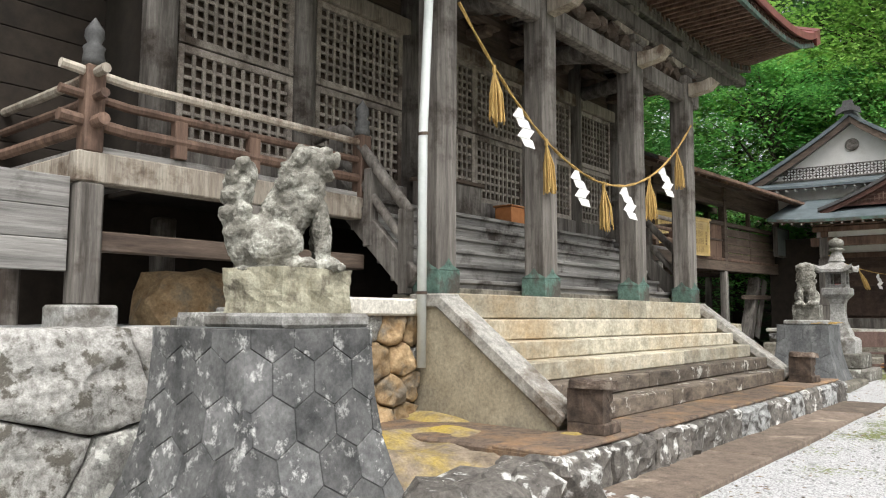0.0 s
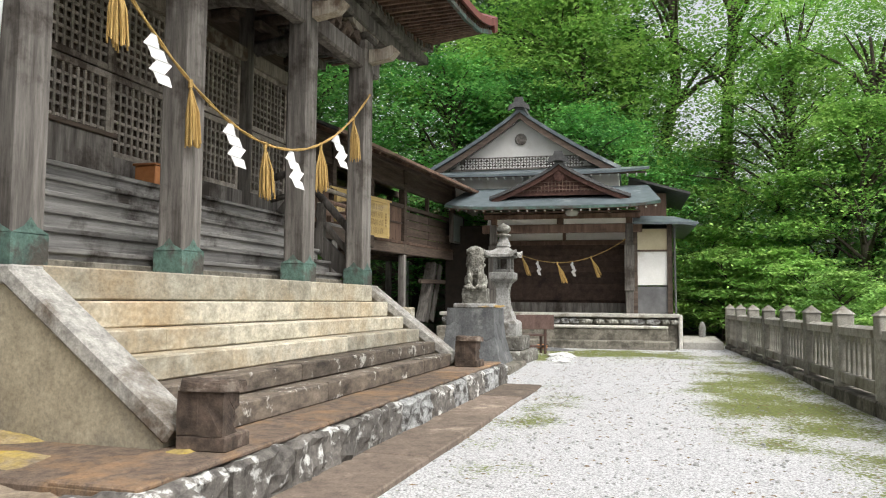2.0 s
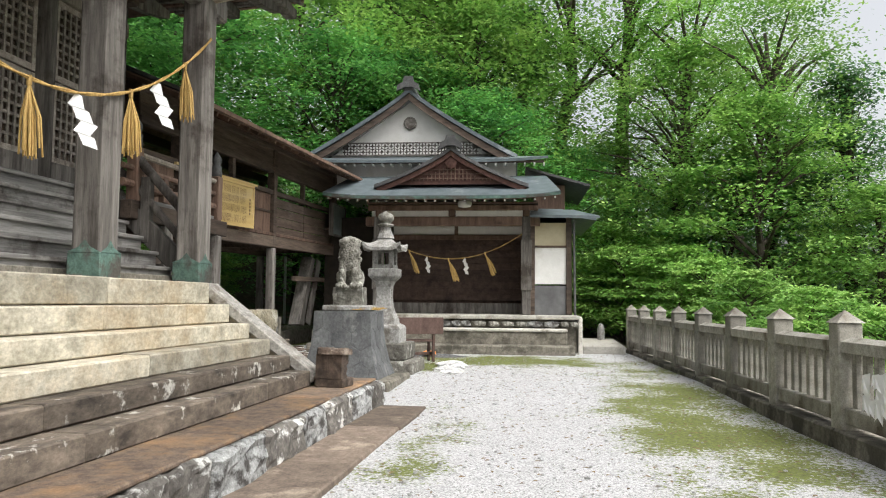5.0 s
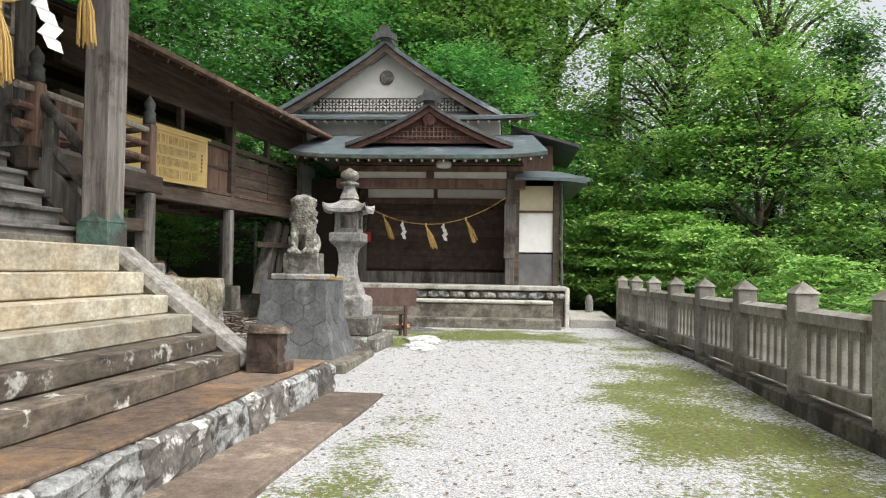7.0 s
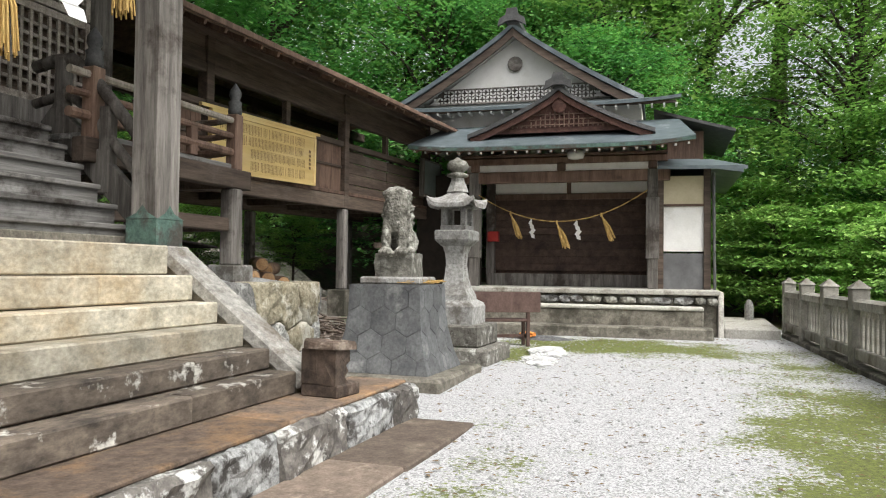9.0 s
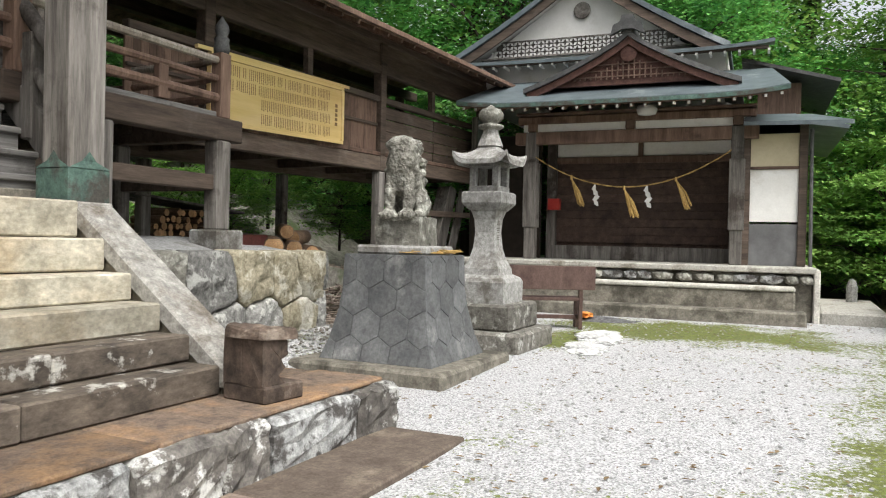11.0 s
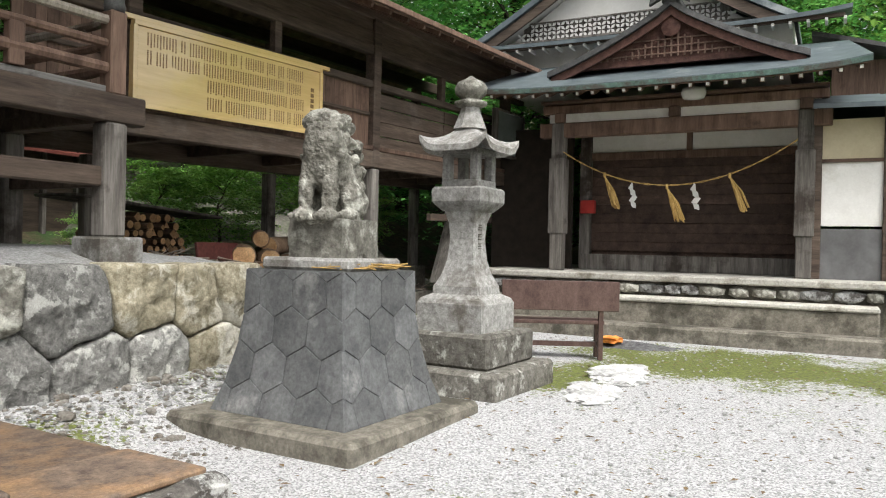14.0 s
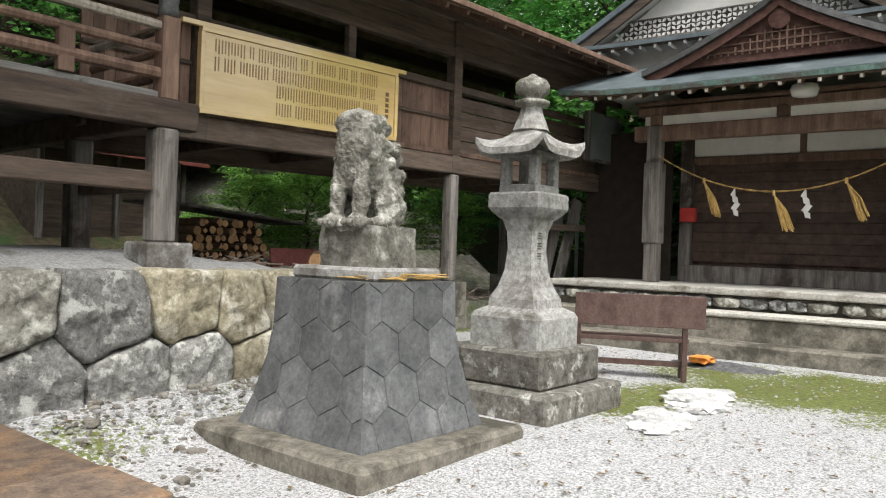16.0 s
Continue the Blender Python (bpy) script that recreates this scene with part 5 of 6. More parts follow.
for x, y in ((4.75, 0.0), (8.9, 0.0), (8.9, 2.1), (4.75, 2.1), (1.6, 2.1)):
    foot = 0.95
    part("leg", Mesh().box(x - 0.085, x + 0.085, y - 0.085, y + 0.085, foot, 2.4 + czz(x), 0.015), WOOD_GREY, cor)
    part("footing", Mesh().box(x - 0.2, x + 0.2, y - 0.2, y + 0.2, foot - 0.5, foot, 0.02), CONC_DARK, cor, "concrete footing")
cbeam("brace", 6.6, 8.9, 0.2, 1.75, 0.1, 0.12, WOOD_DARK)
for a, b in (((7.2, 0.4, 0.7), (7.8, 0.3, 2.45)), ((7.7, 0.4, 0.7), (8.2, 0.3, 2.45)), ((8.2, 0.4, 0.7), (8.7, 0.3, 2.4))):
    part("slanting_board", Mesh().beam(a, b, 0.32, 0.04), WOOD_GREY, cor)
part("notice_case", Mesh().box(8.05, 9.1, -0.3, -0.22, 3.08, 3.88, 0.01), GLASS_PANEL, cor, "grey-green panel beside the far hall")

case = Mesh()
for q in ((8.02, 8.06, 3.05, 3.91), (9.09, 9.13, 3.05, 3.91), (8.06, 9.09, 3.05, 3.09), (8.06, 9.09, 3.87, 3.91)):
    case.box(q[0], q[1], -0.32, -0.2, q[2], q[3], 0.006)
part("notice_case_frame", case, WOOD_GREY, cor)
part("case_bracket", Mesh().box(8.2, 8.26, -0.22, 0.0, 3.2, 3.26, 0.005).box(8.9, 8.96, -0.22, 0.0, 3.2, 3.26, 0.005), WOOD_DARK, cor)
vent = thing("vent_pipe", "slim white vent pipe rising behind the corridor", "pipe", m=pose(16.8, 5.3, 0.5))
part("tube", Mesh().tube([(0, 0, 0), (0, 0, 6.2)], 0.05, 8), PIPE, vent, "", True)
part("cowl", Mesh().lathe([(0.06, 6.15), (0.09, 6.2), (0.09, 6.4), (0.03, 6.45)], 10), PLASTER, vent)
# long donation board
bd = thing("donor_board", "long varnished pale wood board listing names in columns", "notice board", m=CM @ pose(0.66, -0.14, 0))
BW, BH, BZ = 2.73, 0.78, 2.74
sk = Matrix(((1, 0, 0, 0), (0, 1, 0, 0), (0.03, 0, 1, 0), (0, 0, 0, 1)))


def bpart(name, ms, material, parent, label=""):
    ms.v = [tuple(sk @ Vector(p)) for p in ms.v]
    return part(name, ms, material, parent, label)


panel = bpart("panel", Mesh().box(0, BW, -0.02, 0.02, BZ, BZ + BH, 0.004), BAMBOO, bd)
for ms in (Mesh().box(-0.04, BW + 0.04, -0.045, 0.03, BZ + BH, BZ + BH + 0.05, 0.004), Mesh().box(-0.04, BW + 0.04, -0.045, 0.03, BZ - 0.05, BZ, 0.004), Mesh().box(-0.05, 0.0, -0.045, 0.03, BZ, BZ + BH, 0.004), Mesh().box(BW, BW + 0.05, -0.045, 0.03, BZ, BZ + BH, 0.004)):
    bpart("frame_bar", ms, BAMBOO, bd)
bpart("top_batten", Mesh().box(-0.25, BW + 0.2, -0.03, 0.03, BZ + BH + 0.05, BZ + BH + 0.10, 0.004), BAMBOO, bd)
rng = random.Random(4)
for row, z1 in enumerate((0.73, 0.55, 0.37, 0.18)):
    ink = Mesh()
    x = 0.12 if row < 2 else 0.9
    while x < BW - 0.3:
        if rng.random() < 0.93:
            zz = z1
            end = z1 - 0.125 - rng.uniform(0, 0.02)
            while zz > end:
                h = rng.uniform(0.010, 0.018)
                ink.add([(x, -0.0215, BZ + zz - h), (x + 0.019, -0.0215, BZ + zz - h), (x + 0.019, -0.0215, BZ + zz), (x, -0.0215, BZ + zz)], [(0, 1, 2, 3)])
                zz -= h + 0.005
        x += 0.038
    tagged(bpart("writing", ink, INK, panel, "columns of small brown characters"), kind="stuff")
for x in (BW - 0.16,):
    ink = Mesh()
    for k in range(5):
        ink.box(x, x + 0.06, -0.023, -0.018, BZ + 0.5 - 0.07 * k, BZ + 0.55 - 0.07 * k, 0.002)
    tagged(bpart("large_writing", ink, INK, panel), kind="stuff")

# ---- clutter under the corridor ----
wp = thing("firewood_stack", "stack of split firewood with pale cut ends under a board", "firewood", m=pose(5.8, 4.9, 1.04, 0, 0, 4))
rng = random.Random(12)
for r in range(6):
    for k in range(13 - r):
        rad = rng.uniform(0.04, 0.075)
        x, z = -0.98 + 0.135 * k + 0.07 * r + rng.uniform(-0.025, 0.025), 0.06 + 0.112 * r + rng.uniform(-0.015, 0.015)
        y = -0.24 + rng.uniform(-0.07, 0.07)
        n = rng.choice((3, 4, 9, 9, 7))
        part("log", Mesh().tube([(x, y, z), (x + rng.uniform(-0.03, 0.03), 0.3, z)], rad, n), LOG_BARK, wp)
        part("cut_end", Mesh().tube([(x, y - 0.006, z), (x, y + 0.02, z)], rad * 0.93, n), LOG_END, wp)
part("cover_board", Mesh().beam((-1.4, 0, 0.86), (1.2, 0, 0.68), 0.8, 0.04), WOOD_GREY, wp)
for k, (x, y, z, r, L, a) in enumerate(((6.35, 3.5, 1.16, 0.17, 0.6, -38), (6.75, 3.45, 1.12, 0.15, 0.6, -30), (6.62, 3.42, 1.4, 0.12, 0.5, -42), (7.1, 3.4, 1.04, 0.15, 0.7, -25), (7.0, 3.4, 1.3, 0.13, 0.7, -70), (7.6, 3.5, 0.98, 0.16, 0.9, -60), (6.5, 3.3, 0.99, 0.09, 0.5, -35))):
    lg = thing("cut_log", "sawn round log lying on the ground", "log", "cut logs", m=pose(x, y, z, 0, 0, a))
    part("trunk_piece", Mesh().tube([(0, -L / 2, 0), (0, L / 2, 0.03)], [r, r * 0.93], 12), LOG_BARK, lg, "", True)
    part("cut_face", Mesh().tube([(0, -L / 2 - 0.006, 0), (0, -L / 2 + 0.02, 0)], r * 0.9, 12), LOG_END, lg)
solid("red_board", Mesh().box(-0.45, 0.45, -0.02, 0.02, 0, 0.24, 0.006), mat("dull_red_board", (0.1, 0.03, 0.025), (0.17, 0.055, 0.045), 6, 0.6, 0.15, None), "dull red board leaning by the logs", "board", m=pose(5.75, 3.3, 1.1, -8, 0, 12))
sticks = Mesh()
for _ in range(260):
    x, y = rng.gauss(5.5, 0.6), rng.gauss(1.5, 0.35)
    z = ground_z(x, y) + 0.05 + max(0, 0.5 - 0.5 * abs(x - 5.6) - 0.3 * abs(y - 1.8)) * rng.random()
    a, L = rng.gauss(0.6, 0.7), rng.uniform(0.3, 1.1)
    d = Vector((math.cos(a), math.sin(a), rng.uniform(-0.12, 0.12))) * L / 2
    p = Vector((x, y, z + 0.05))
    sticks.tube([p - d, p + Vector((0, 0, rng.uniform(-0.03, 0.03))), p + d], [0.016, 0.014, 0.008], 5)
solid("brushwood", sticks, STICK, "heap of dry branches by the corridor", "branches", kind="stuff")
tw = Mesh()
for _ in range(900):
    x, y = rng.uniform(3.5, 12), rng.uniform(3.2, 7.5)
    u = (x + 15) / 30
    z = 0.8 + 0.6 * smooth(0.86, 0.66, u) + 2.9 * smooth(0.25, 0.9, (y - 3.2) / 9) * smooth(0.74, 0.86, u)
    a, L = rng.uniform(0, 6.28), rng.uniform(0.2, 0.8)
    d = Vector((math.cos(a), math.sin(a) * 0.6, rng.uniform(-0.3, 0.5))) * L / 2
    p = Vector((x, y, z - 0.25))
    tw.tube([p - d, p + d], [0.012, 0.005], 4, False)
solid("bank_litter", tw, STICK, "dead twigs littering the earth bank", "twigs", kind="stuff")

# bench, burnt patch, white rocks
be = thing("bench", "low dark brown wooden bench with a plank back", "bench", m=pose(6.85, -0.95, 0.1, 0, 0, 118) @ Matrix.Diagonal((0.78, 1, 1.12, 1)))
part("seat", Mesh().box(-0.75, 0.75, -0.2, 0.16, 0.36, 0.4, 0.006), BENCH, be)
part("backrest", Mesh().box(-0.95, 0.75, 0.17, 0.2, 0.5, 0.8, 0.006), BENCH, be)
for sx in (-0.7, 0.7):
    part("leg", Mesh().box(sx - 0.035, sx + 0.035, -0.19, -0.12, 0, 0.36, 0.006), BENCH, be)
    part("back_leg", Mesh().box(sx - 0.035, sx + 0.035, 0.1, 0.17, 0, 0.78, 0.006), BENCH, be)
    part("foot_rail", Mesh().box(sx - 0.03, sx + 0.03, -0.12, 0.1, 0.12, 0.17, 0.004), BENCH, be)
part("stretcher", Mesh().box(-0.66, 0.66, -0.03, 0.02, 0.12, 0.17, 0.004), BENCH, be)
solid("ash_patch", Mesh().sheet(lambda u, v: (8.5 + 0.8 * (u - 0.5), -1.4 + 1.4 * (v - 0.5), 0.112 + 0.05 * math.exp(-20 * ((u - .5) ** 2 + (v - .5) ** 2)) + 0.02 * noise.noise((u * 8, v * 8, 0)) - 0.05 * max(0, ((u - .5) ** 2 + (v - .5) ** 2) * 4 - 0.55)), 16, 20, 0.1), ASH, "grey ash from a burnt heap", "ash", kind="stuff")
solid("orange_rag", rock(31, 0.16, 0.13, 0.05, 0.5, 2), ORANGE, "crumpled orange cloth on the ash", "cloth", m=pose(8.3, -1.2, 0.19))
rng = random.Random(33)
for k in range(40):
    s = rng.uniform(0.06, 0.2) * (0.85 if k < 9 else 0.5)
    a = rng.random()
    x, y = 4.5 + 2.0 * a + rng.uniform(-0.18, 0.18), -2.05 + 0.02 * a + rng.uniform(-0.2, 0.2)
    solid("white_rock", rock(200 + k, s * 1.5, s, s * 0.38, 0.5, 3, 2.6), WHITE_ROCK, "broken white stone lying on the gravel", "rock", group="white rocks", m=pose(x, y, 0.1 + s * 0.16, 0, 0, rng.uniform(0, 180)))
for k in range(9):
    s = rng.uniform(0.04, 0.1)
    solid("white_rock", rock(300 + k, s * 1.3, s, s * 0.7, 0.4, 2), GREY_ROCK, "pale loose stone at the foot of the wall", "rock", group="white rocks", m=pose(0.7 + 0.33 * k, 0.42 + rng.uniform(-0.15, 0.1), 0.08 + s * 0.4, 0, 0, rng.uniform(0, 180)))
base = [rock(400 + k, 1, 0.85, 0.6, 0.35, 1) for k in range(5)]
peb = Mesh()
for zone, n in (((-8.4, -6.6, -2.3, -1.6), 260), ((1.2, 4.2, -0.2, 0.7), 500), ((-11, -7.4, -2.4, 0.3), 420), ((-8, 1.2, -3.0, -2.4), 160), ((4, 9.5, -3.5, 1.5), 500), ((-2, 10, -6.2, -2.4), 700), ((-8, -2, -5.5, -2.6), 350)):
    for _ in range(n):
        x, y = rng.uniform(zone[0], zone[1]), rng.uniform(zone[2], zone[3])
        s = rng.uniform(0.006, 0.018) * (1.9 if rng.random() < 0.1 and zone[3] < 1 and n < 510 else 1)
        me = base[rng.randrange(5)]
        m = pose(x, y, ground_z(x, y) + s * 0.3, 0, 0, rng.uniform(0, 360)) @ Matrix.Scale(s, 4)
        peb.add([v.co for v in me.vertices], [tuple(q.vertices) for q in me.polygons], m)
solid("pebbles", peb, GREY_ROCK, "loose grey and white pebbles on the court", "pebbles", kind="stuff")


# ---- far hall ----
B = pose(10.95, -1.32, 0, 0, 0, -90 + 3)      # local x runs along the front (to the east end), y into the building
fh = thing("far_hall", "white gabled shrine building with dark wood front", "building", m=B)
FW = 3.18
part("plinth_top", Mesh().box(-3.3, FW, -0.95, 5, 0.9, 1.0, 0.02), CONCRETE, fh)
pl = part("plinth_core", Mesh().box(-3.25, FW - 0.06, -0.8, 5, 0.0, 0.9, 0.02), CONC_DARK, fh)
rng = random.Random(3)
x = -3.25
while x < FW - 0.1:
    w = rng.uniform(0.2, 0.42)
    part("plinth_stone", rock(500 + int(x * 50), w / 2, 0.1, 0.09, 0.25, 1), rng.choice([KERB_PALE, LICHEN]), fh, m=pose(x + w / 2, -0.85, 0.79))
    x += w
part("upper_step", Mesh().box(-3.3, 2.85, -1.3, -0.8, 0.1, 0.62, 0.03), CONC_DARK, fh)
part("upper_step_cap", Mesh().box(-1.6, 2.85, -1.33, -0.85, 0.615, 0.69, 0.02), CONCRETE, fh)
part("lower_step", Mesh().box(-3.3, 3.0, -1.75, -1.3, -0.1, 0.32, 0.03), CONC_DARK, fh)
part("plinth_end", Mesh().box(FW - 0.05, FW + 0.05, -0.95, 4.0, -0.1, 0.98, 0.02), CONCRETE, fh)
for x in (-1.92, 1.9):
    pp = part("front_post", Mesh().box(x - 0.11, x + 0.11, -0.11, 0.11, 1.0, 3.5, 0.015), WOOD_GREY, fh)
    part("post_casing", Mesh().box(x - 0.135, x + 0.135, -0.135, 0.135, 1.62, 2.9, 0.01), WOOD_GREY, fh)
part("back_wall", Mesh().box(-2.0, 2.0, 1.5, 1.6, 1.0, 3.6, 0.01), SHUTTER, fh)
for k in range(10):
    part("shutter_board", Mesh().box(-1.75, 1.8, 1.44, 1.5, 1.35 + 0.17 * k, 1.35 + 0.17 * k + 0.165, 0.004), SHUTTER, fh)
part("threshold", Mesh().box(-1.9, 2.0, 1.2, 1.5, 1.0, 1.28, 0.01), WOOD_GREY, fh)
part("inner_lintel", Mesh().box(-2.0, 2.0, 1.38, 1.5, 3.02, 3.16, 0.01), WOOD_BROWN, fh)
part("white_band", Mesh().box(-1.95, 2.0, 1.42, 1.48, 3.17, 3.52, 0.003), PLASTER, fh)
part("band_strut", Mesh().box(-0.05, 0.05, 1.38, 1.44, 3.16, 3.52, 0.004), WOOD_BROWN, fh)
part("inner_post", Mesh().box(-1.95, -1.75, 1.3, 1.5, 1.0, 3.5, 0.01), WOOD_GREY, fh)
part("side_wall", Mesh().box(1.98, 2.06, 0.1, 1.6, 1.0, 3.6, 0.006), SHUTTER, fh)
# thin near-black panel in place of a room, its shade painted on
part("west_room", Mesh().box(-3.6, -2.0, 1.0, 1.1, 0.5, 3.6, 0.01), PAINTED_SHADE, fh)
part("front_beam", Mesh().box(-2.25, 2.25, -0.1, 0.1, 3.26, 3.5, 0.015), WOOD_BROWN, fh)
part("second_beam", Mesh().box(-2.2, 2.2, -0.08, 0.08, 3.66, 3.8, 0.012), WOOD_BROWN, fh)
part("white_strip", Mesh().box(-2.1, 2.1, -0.02, 0.02, 3.5, 3.66, 0.003), PLASTER, fh)
for x in (-1.9, 0.0, 1.9):
    part("strut", Mesh().box(x - 0.09, x + 0.09, -0.1, 0.1, 3.5, 3.68, 0.02), WOOD_BROWN, fh)
part("ceiling_panel", Mesh().box(-2.2, 2.2, -0.2, 1.6, 3.82, 3.86, 0.004), WOOD_BROWN, fh)
# white wall at the east end
part("end_wall_white", Mesh().box(2.12, 2.92, 0.06, 0.12, 1.78, 2.72, 0.004), PLASTER, fh)
part("end_wall_cream", Mesh().box(2.12, 2.92, 0.06, 0.12, 2.76, 3.35, 0.004), PLASTER_C, fh)
part("end_wall_dado", Mesh().box(2.12, 2.92, 0.05, 0.12, 1.0, 1.74, 0.004), PLASTER_G, fh)
part("end_rail", Mesh().box(2.1, 2.94, 0.02, 0.14, 2.715, 2.765, 0.004), WOOD_BROWN, fh)
for x in (2.05, 2.98):
    part("end_post", Mesh().box(x - 0.07, x + 0.07, 0.0, 0.16, 1.0, 3.5, 0.01), WOOD_DARK, fh)
part("east_wall", Mesh().box(2.98, 3.06, 0.2, 6.0, 0.9, 3.5, 0.006), WOOD_BROWN, fh)
part("east_boards", Mesh().box(3.06, 3.1, 0.9, 3.2, 1.3, 2.6, 0.006), WOOD_BROWN, fh)
part("east_pipe", Mesh().tube([(3.12, -0.1, 0.1), (3.12, -0.1, 1.0), (3.1, 0.0, 3.4)], 0.03, 8), TILE_DARK, fh)


def eave(u, v):
    x = -3.15 + 5.86 * u
    e = abs(2 * u - 1)
    return (x * (1 - 0.10 * v), -1.05 + 1.9 * v, 3.92 + 0.10 * e ** 5 * (1 - v) + 0.78 * v)


part("lower_roof", Mesh().sheet(eave, 24, 8, 0.07), TILE_ROOF, fh, "blue-grey sheet metal lower roof")
part("lower_roof_lining", Mesh().sheet(lambda u, v: (lambda p: (p[0], p[1] + 0.03, p[2] - 0.09))(eave(u, v)), 24, 8, 0.02), WOOD_BROWN, fh)
part("eave_edge", Mesh().sheet(lambda u, v: (lambda p: (p[0], p[1] - 0.02 + 0.04 * v, p[2] - 0.02))(eave(u, 0)), 24, 1, 0.07), COPPER, fh, "thin greenish eave trim")
for k in range(24):
    a, b = Vector(eave((k + 0.5) / 24, 0.03)), Vector(eave((k + 0.5) / 24, 0.6))
    rf2 = part("rafter", Mesh().beam(a - Vector((0, 0, 0.15)), b - Vector((0, 0, 0.15)), 0.06, 0.08, 0.004), WOOD_BROWN, fh)
    part("rafter_end", Mesh().box(a.x - 0.022, a.x + 0.022, a.y - 0.012, a.y + 0.004, a.z - 0.175, a.z - 0.125, 0.003), PLASTER, rf2, "white painted rafter end")
# little entrance gable
part("gable_face", Mesh().prism([(-1.55, 4.28), (1.55, 4.28), (0, 5.02)], -0.42, -0.34, "y"), WOOD_RED, fh, "reddish carved gable board")
gl = Mesh()
for k in range(-11, 12):
    x = k * 0.1
    top = 5.0 - abs(x) * 0.5 - 0.2
    gl.box(x - 0.012, x + 0.012, -0.46, -0.43, 4.38, max(4.42, top), 0.002)
for j in range(3):
    gl.box(-1.15 + 0.22 * j, 1.15 - 0.22 * j, -0.465, -0.445, 4.42 + 0.11 * j, 4.44 + 0.11 * j, 0.002)
part("gable_lattice", gl, WOOD_BROWN, fh)
part("gable_rosette", Mesh().lathe([(0.01, -0.02), (0.13, -0.02), (0.15, 0.03), (0.05, 0.05)], 12), WOOD_RED, fh, m=pose(0, -0.48, 4.82, 90))
for s in (-1, 1):
    part("gable_roof", Mesh().sheet(lambda u, v: (s * 1.95 * u, -0.62 + 2.6 * v, 5.22 - 1.02 * u ** 0.85 + 0.06 * u ** 4), 10, 4, 0.09), TILE_DARK, fh)
    part("barge_board", Mesh().sheet(lambda u, v: (s * 1.9 * u, -0.56 + 0.05 * v, 5.12 - 1.0 * u ** 0.85 + 0.06 * u ** 4), 10, 1, 0.13), WOOD_RED, fh)
part("gable_ridge", Mesh().box(-0.13, 0.13, -0.64, 1.9, 5.14, 5.3, 0.04), TILE_DARK, fh)
part("ridge_ornament", Mesh().prism([(-0.3, 5.12), (-0.26, 5.3), (-0.14, 5.36), (-0.1, 5.48), (0.1, 5.48), (0.14, 5.36), (0.26, 5.3), (0.3, 5.12), (0.1, 5.22), (-0.1, 5.22)], -0.72, -0.62, "y"), TILE_DARK, fh, "dark ridge-end tile")
# upper tier
OFF = -1.37
part("upper_wall_box", Mesh().box(OFF - 2.1, OFF + 3.0, 1.2, 6.0, 4.3, 5.2, 0.01), PLASTER, fh)
part("upper_eave", Mesh().sheet(lambda u, v: (OFF - 2.75 + 6.6 * u, 0.55 + 1.25 * v, 5.1 + 0.09 * abs(2 * u - 1) ** 5 * (1 - v) + 0.32 * v), 24, 4, 0.07), TILE_ROOF, fh, "blue-grey sheet roof under the gable")
for k in range(26):
    x = OFF - 2.65 + 6.4 * k / 25
    part("upper_rafter_end", Mesh().box(x - 0.022, x + 0.022, 0.6, 0.9, 4.97, 5.02, 0.003), PLASTER, fh)
part("upper_fascia", Mesh().box(OFF - 2.7, OFF + 3.75, 0.62, 0.7, 5.02, 5.08, 0.004), WOOD_DARK, fh)
part("main_gable_wall", Mesh().prism([(OFF - 2.35, 5.38), (OFF + 2.35, 5.38), (OFF, 7.0)], 1.78, 1.86, "y"), PLASTER, fh, "white plastered gable")
part("gable_rail", Mesh().box(OFF - 2.3, OFF + 2.3, 1.7, 1.76, 5.44, 5.48, 0.004).box(OFF - 2.0, OFF + 2.0, 1.7, 1.76, 5.8, 5.83, 0.004), WOOD_GREY, fh)
# overlapping ring openwork along the gable foot
ring = Mesh()
for k in range(-11, 12):
    for row in range(2):
        cx, cz = OFF + k * 0.18 + 0.09 * row, 5.555 + 0.17 * row
        if abs(cx - OFF) > 2.0 - 0.2 * row:
            continue
        # four petals of each crossing circle
        for q in range(4):
            a = math.pi / 4 + q * math.pi / 2
            ca, sa = math.cos(a), math.sin(a)
            pts = [(0.015, 0), (0.06, 0.028), (0.115, 0), (0.06, -0.028)]
            ring.add([(cx + u * ca - w * sa, yy, cz + u * sa + w * ca) for yy in (1.715, 1.745) for u, w in pts], [(0, 1, 2, 3), (7, 6, 5, 4), (0, 4, 5, 1), (1, 5, 6, 2), (2, 6, 7, 3), (3, 7, 4, 0)])
tagged(part("ring_openwork", ring, PLASTER, fh, "white overlapping ring openwork"), kind="stuff")
part("openwork_shadow_board", Mesh().box(OFF - 1.95, OFF + 1.95, 1.765, 1.775, 5.48, 5.8, 0.002), WOOD_GREY, fh)
part("gable_crest", Mesh().lathe([(0.17, 0), (0.19, 0.03), (0.16, 0.05), (0.12, 0.03)], 16), WOOD_GREY, fh, m=pose(OFF, 1.76, 6.38, 90))
for k in range(3):
    a = math.pi / 2 + k * 2.094
    part("crest_comma", Mesh().lathe([(0.05, 0), (0.05, 0.02)], 10), WOOD_GREY, fh, m=pose(OFF + 0.08 * math.cos(a), 1.755, 6.38 + 0.08 * math.sin(a), 90))
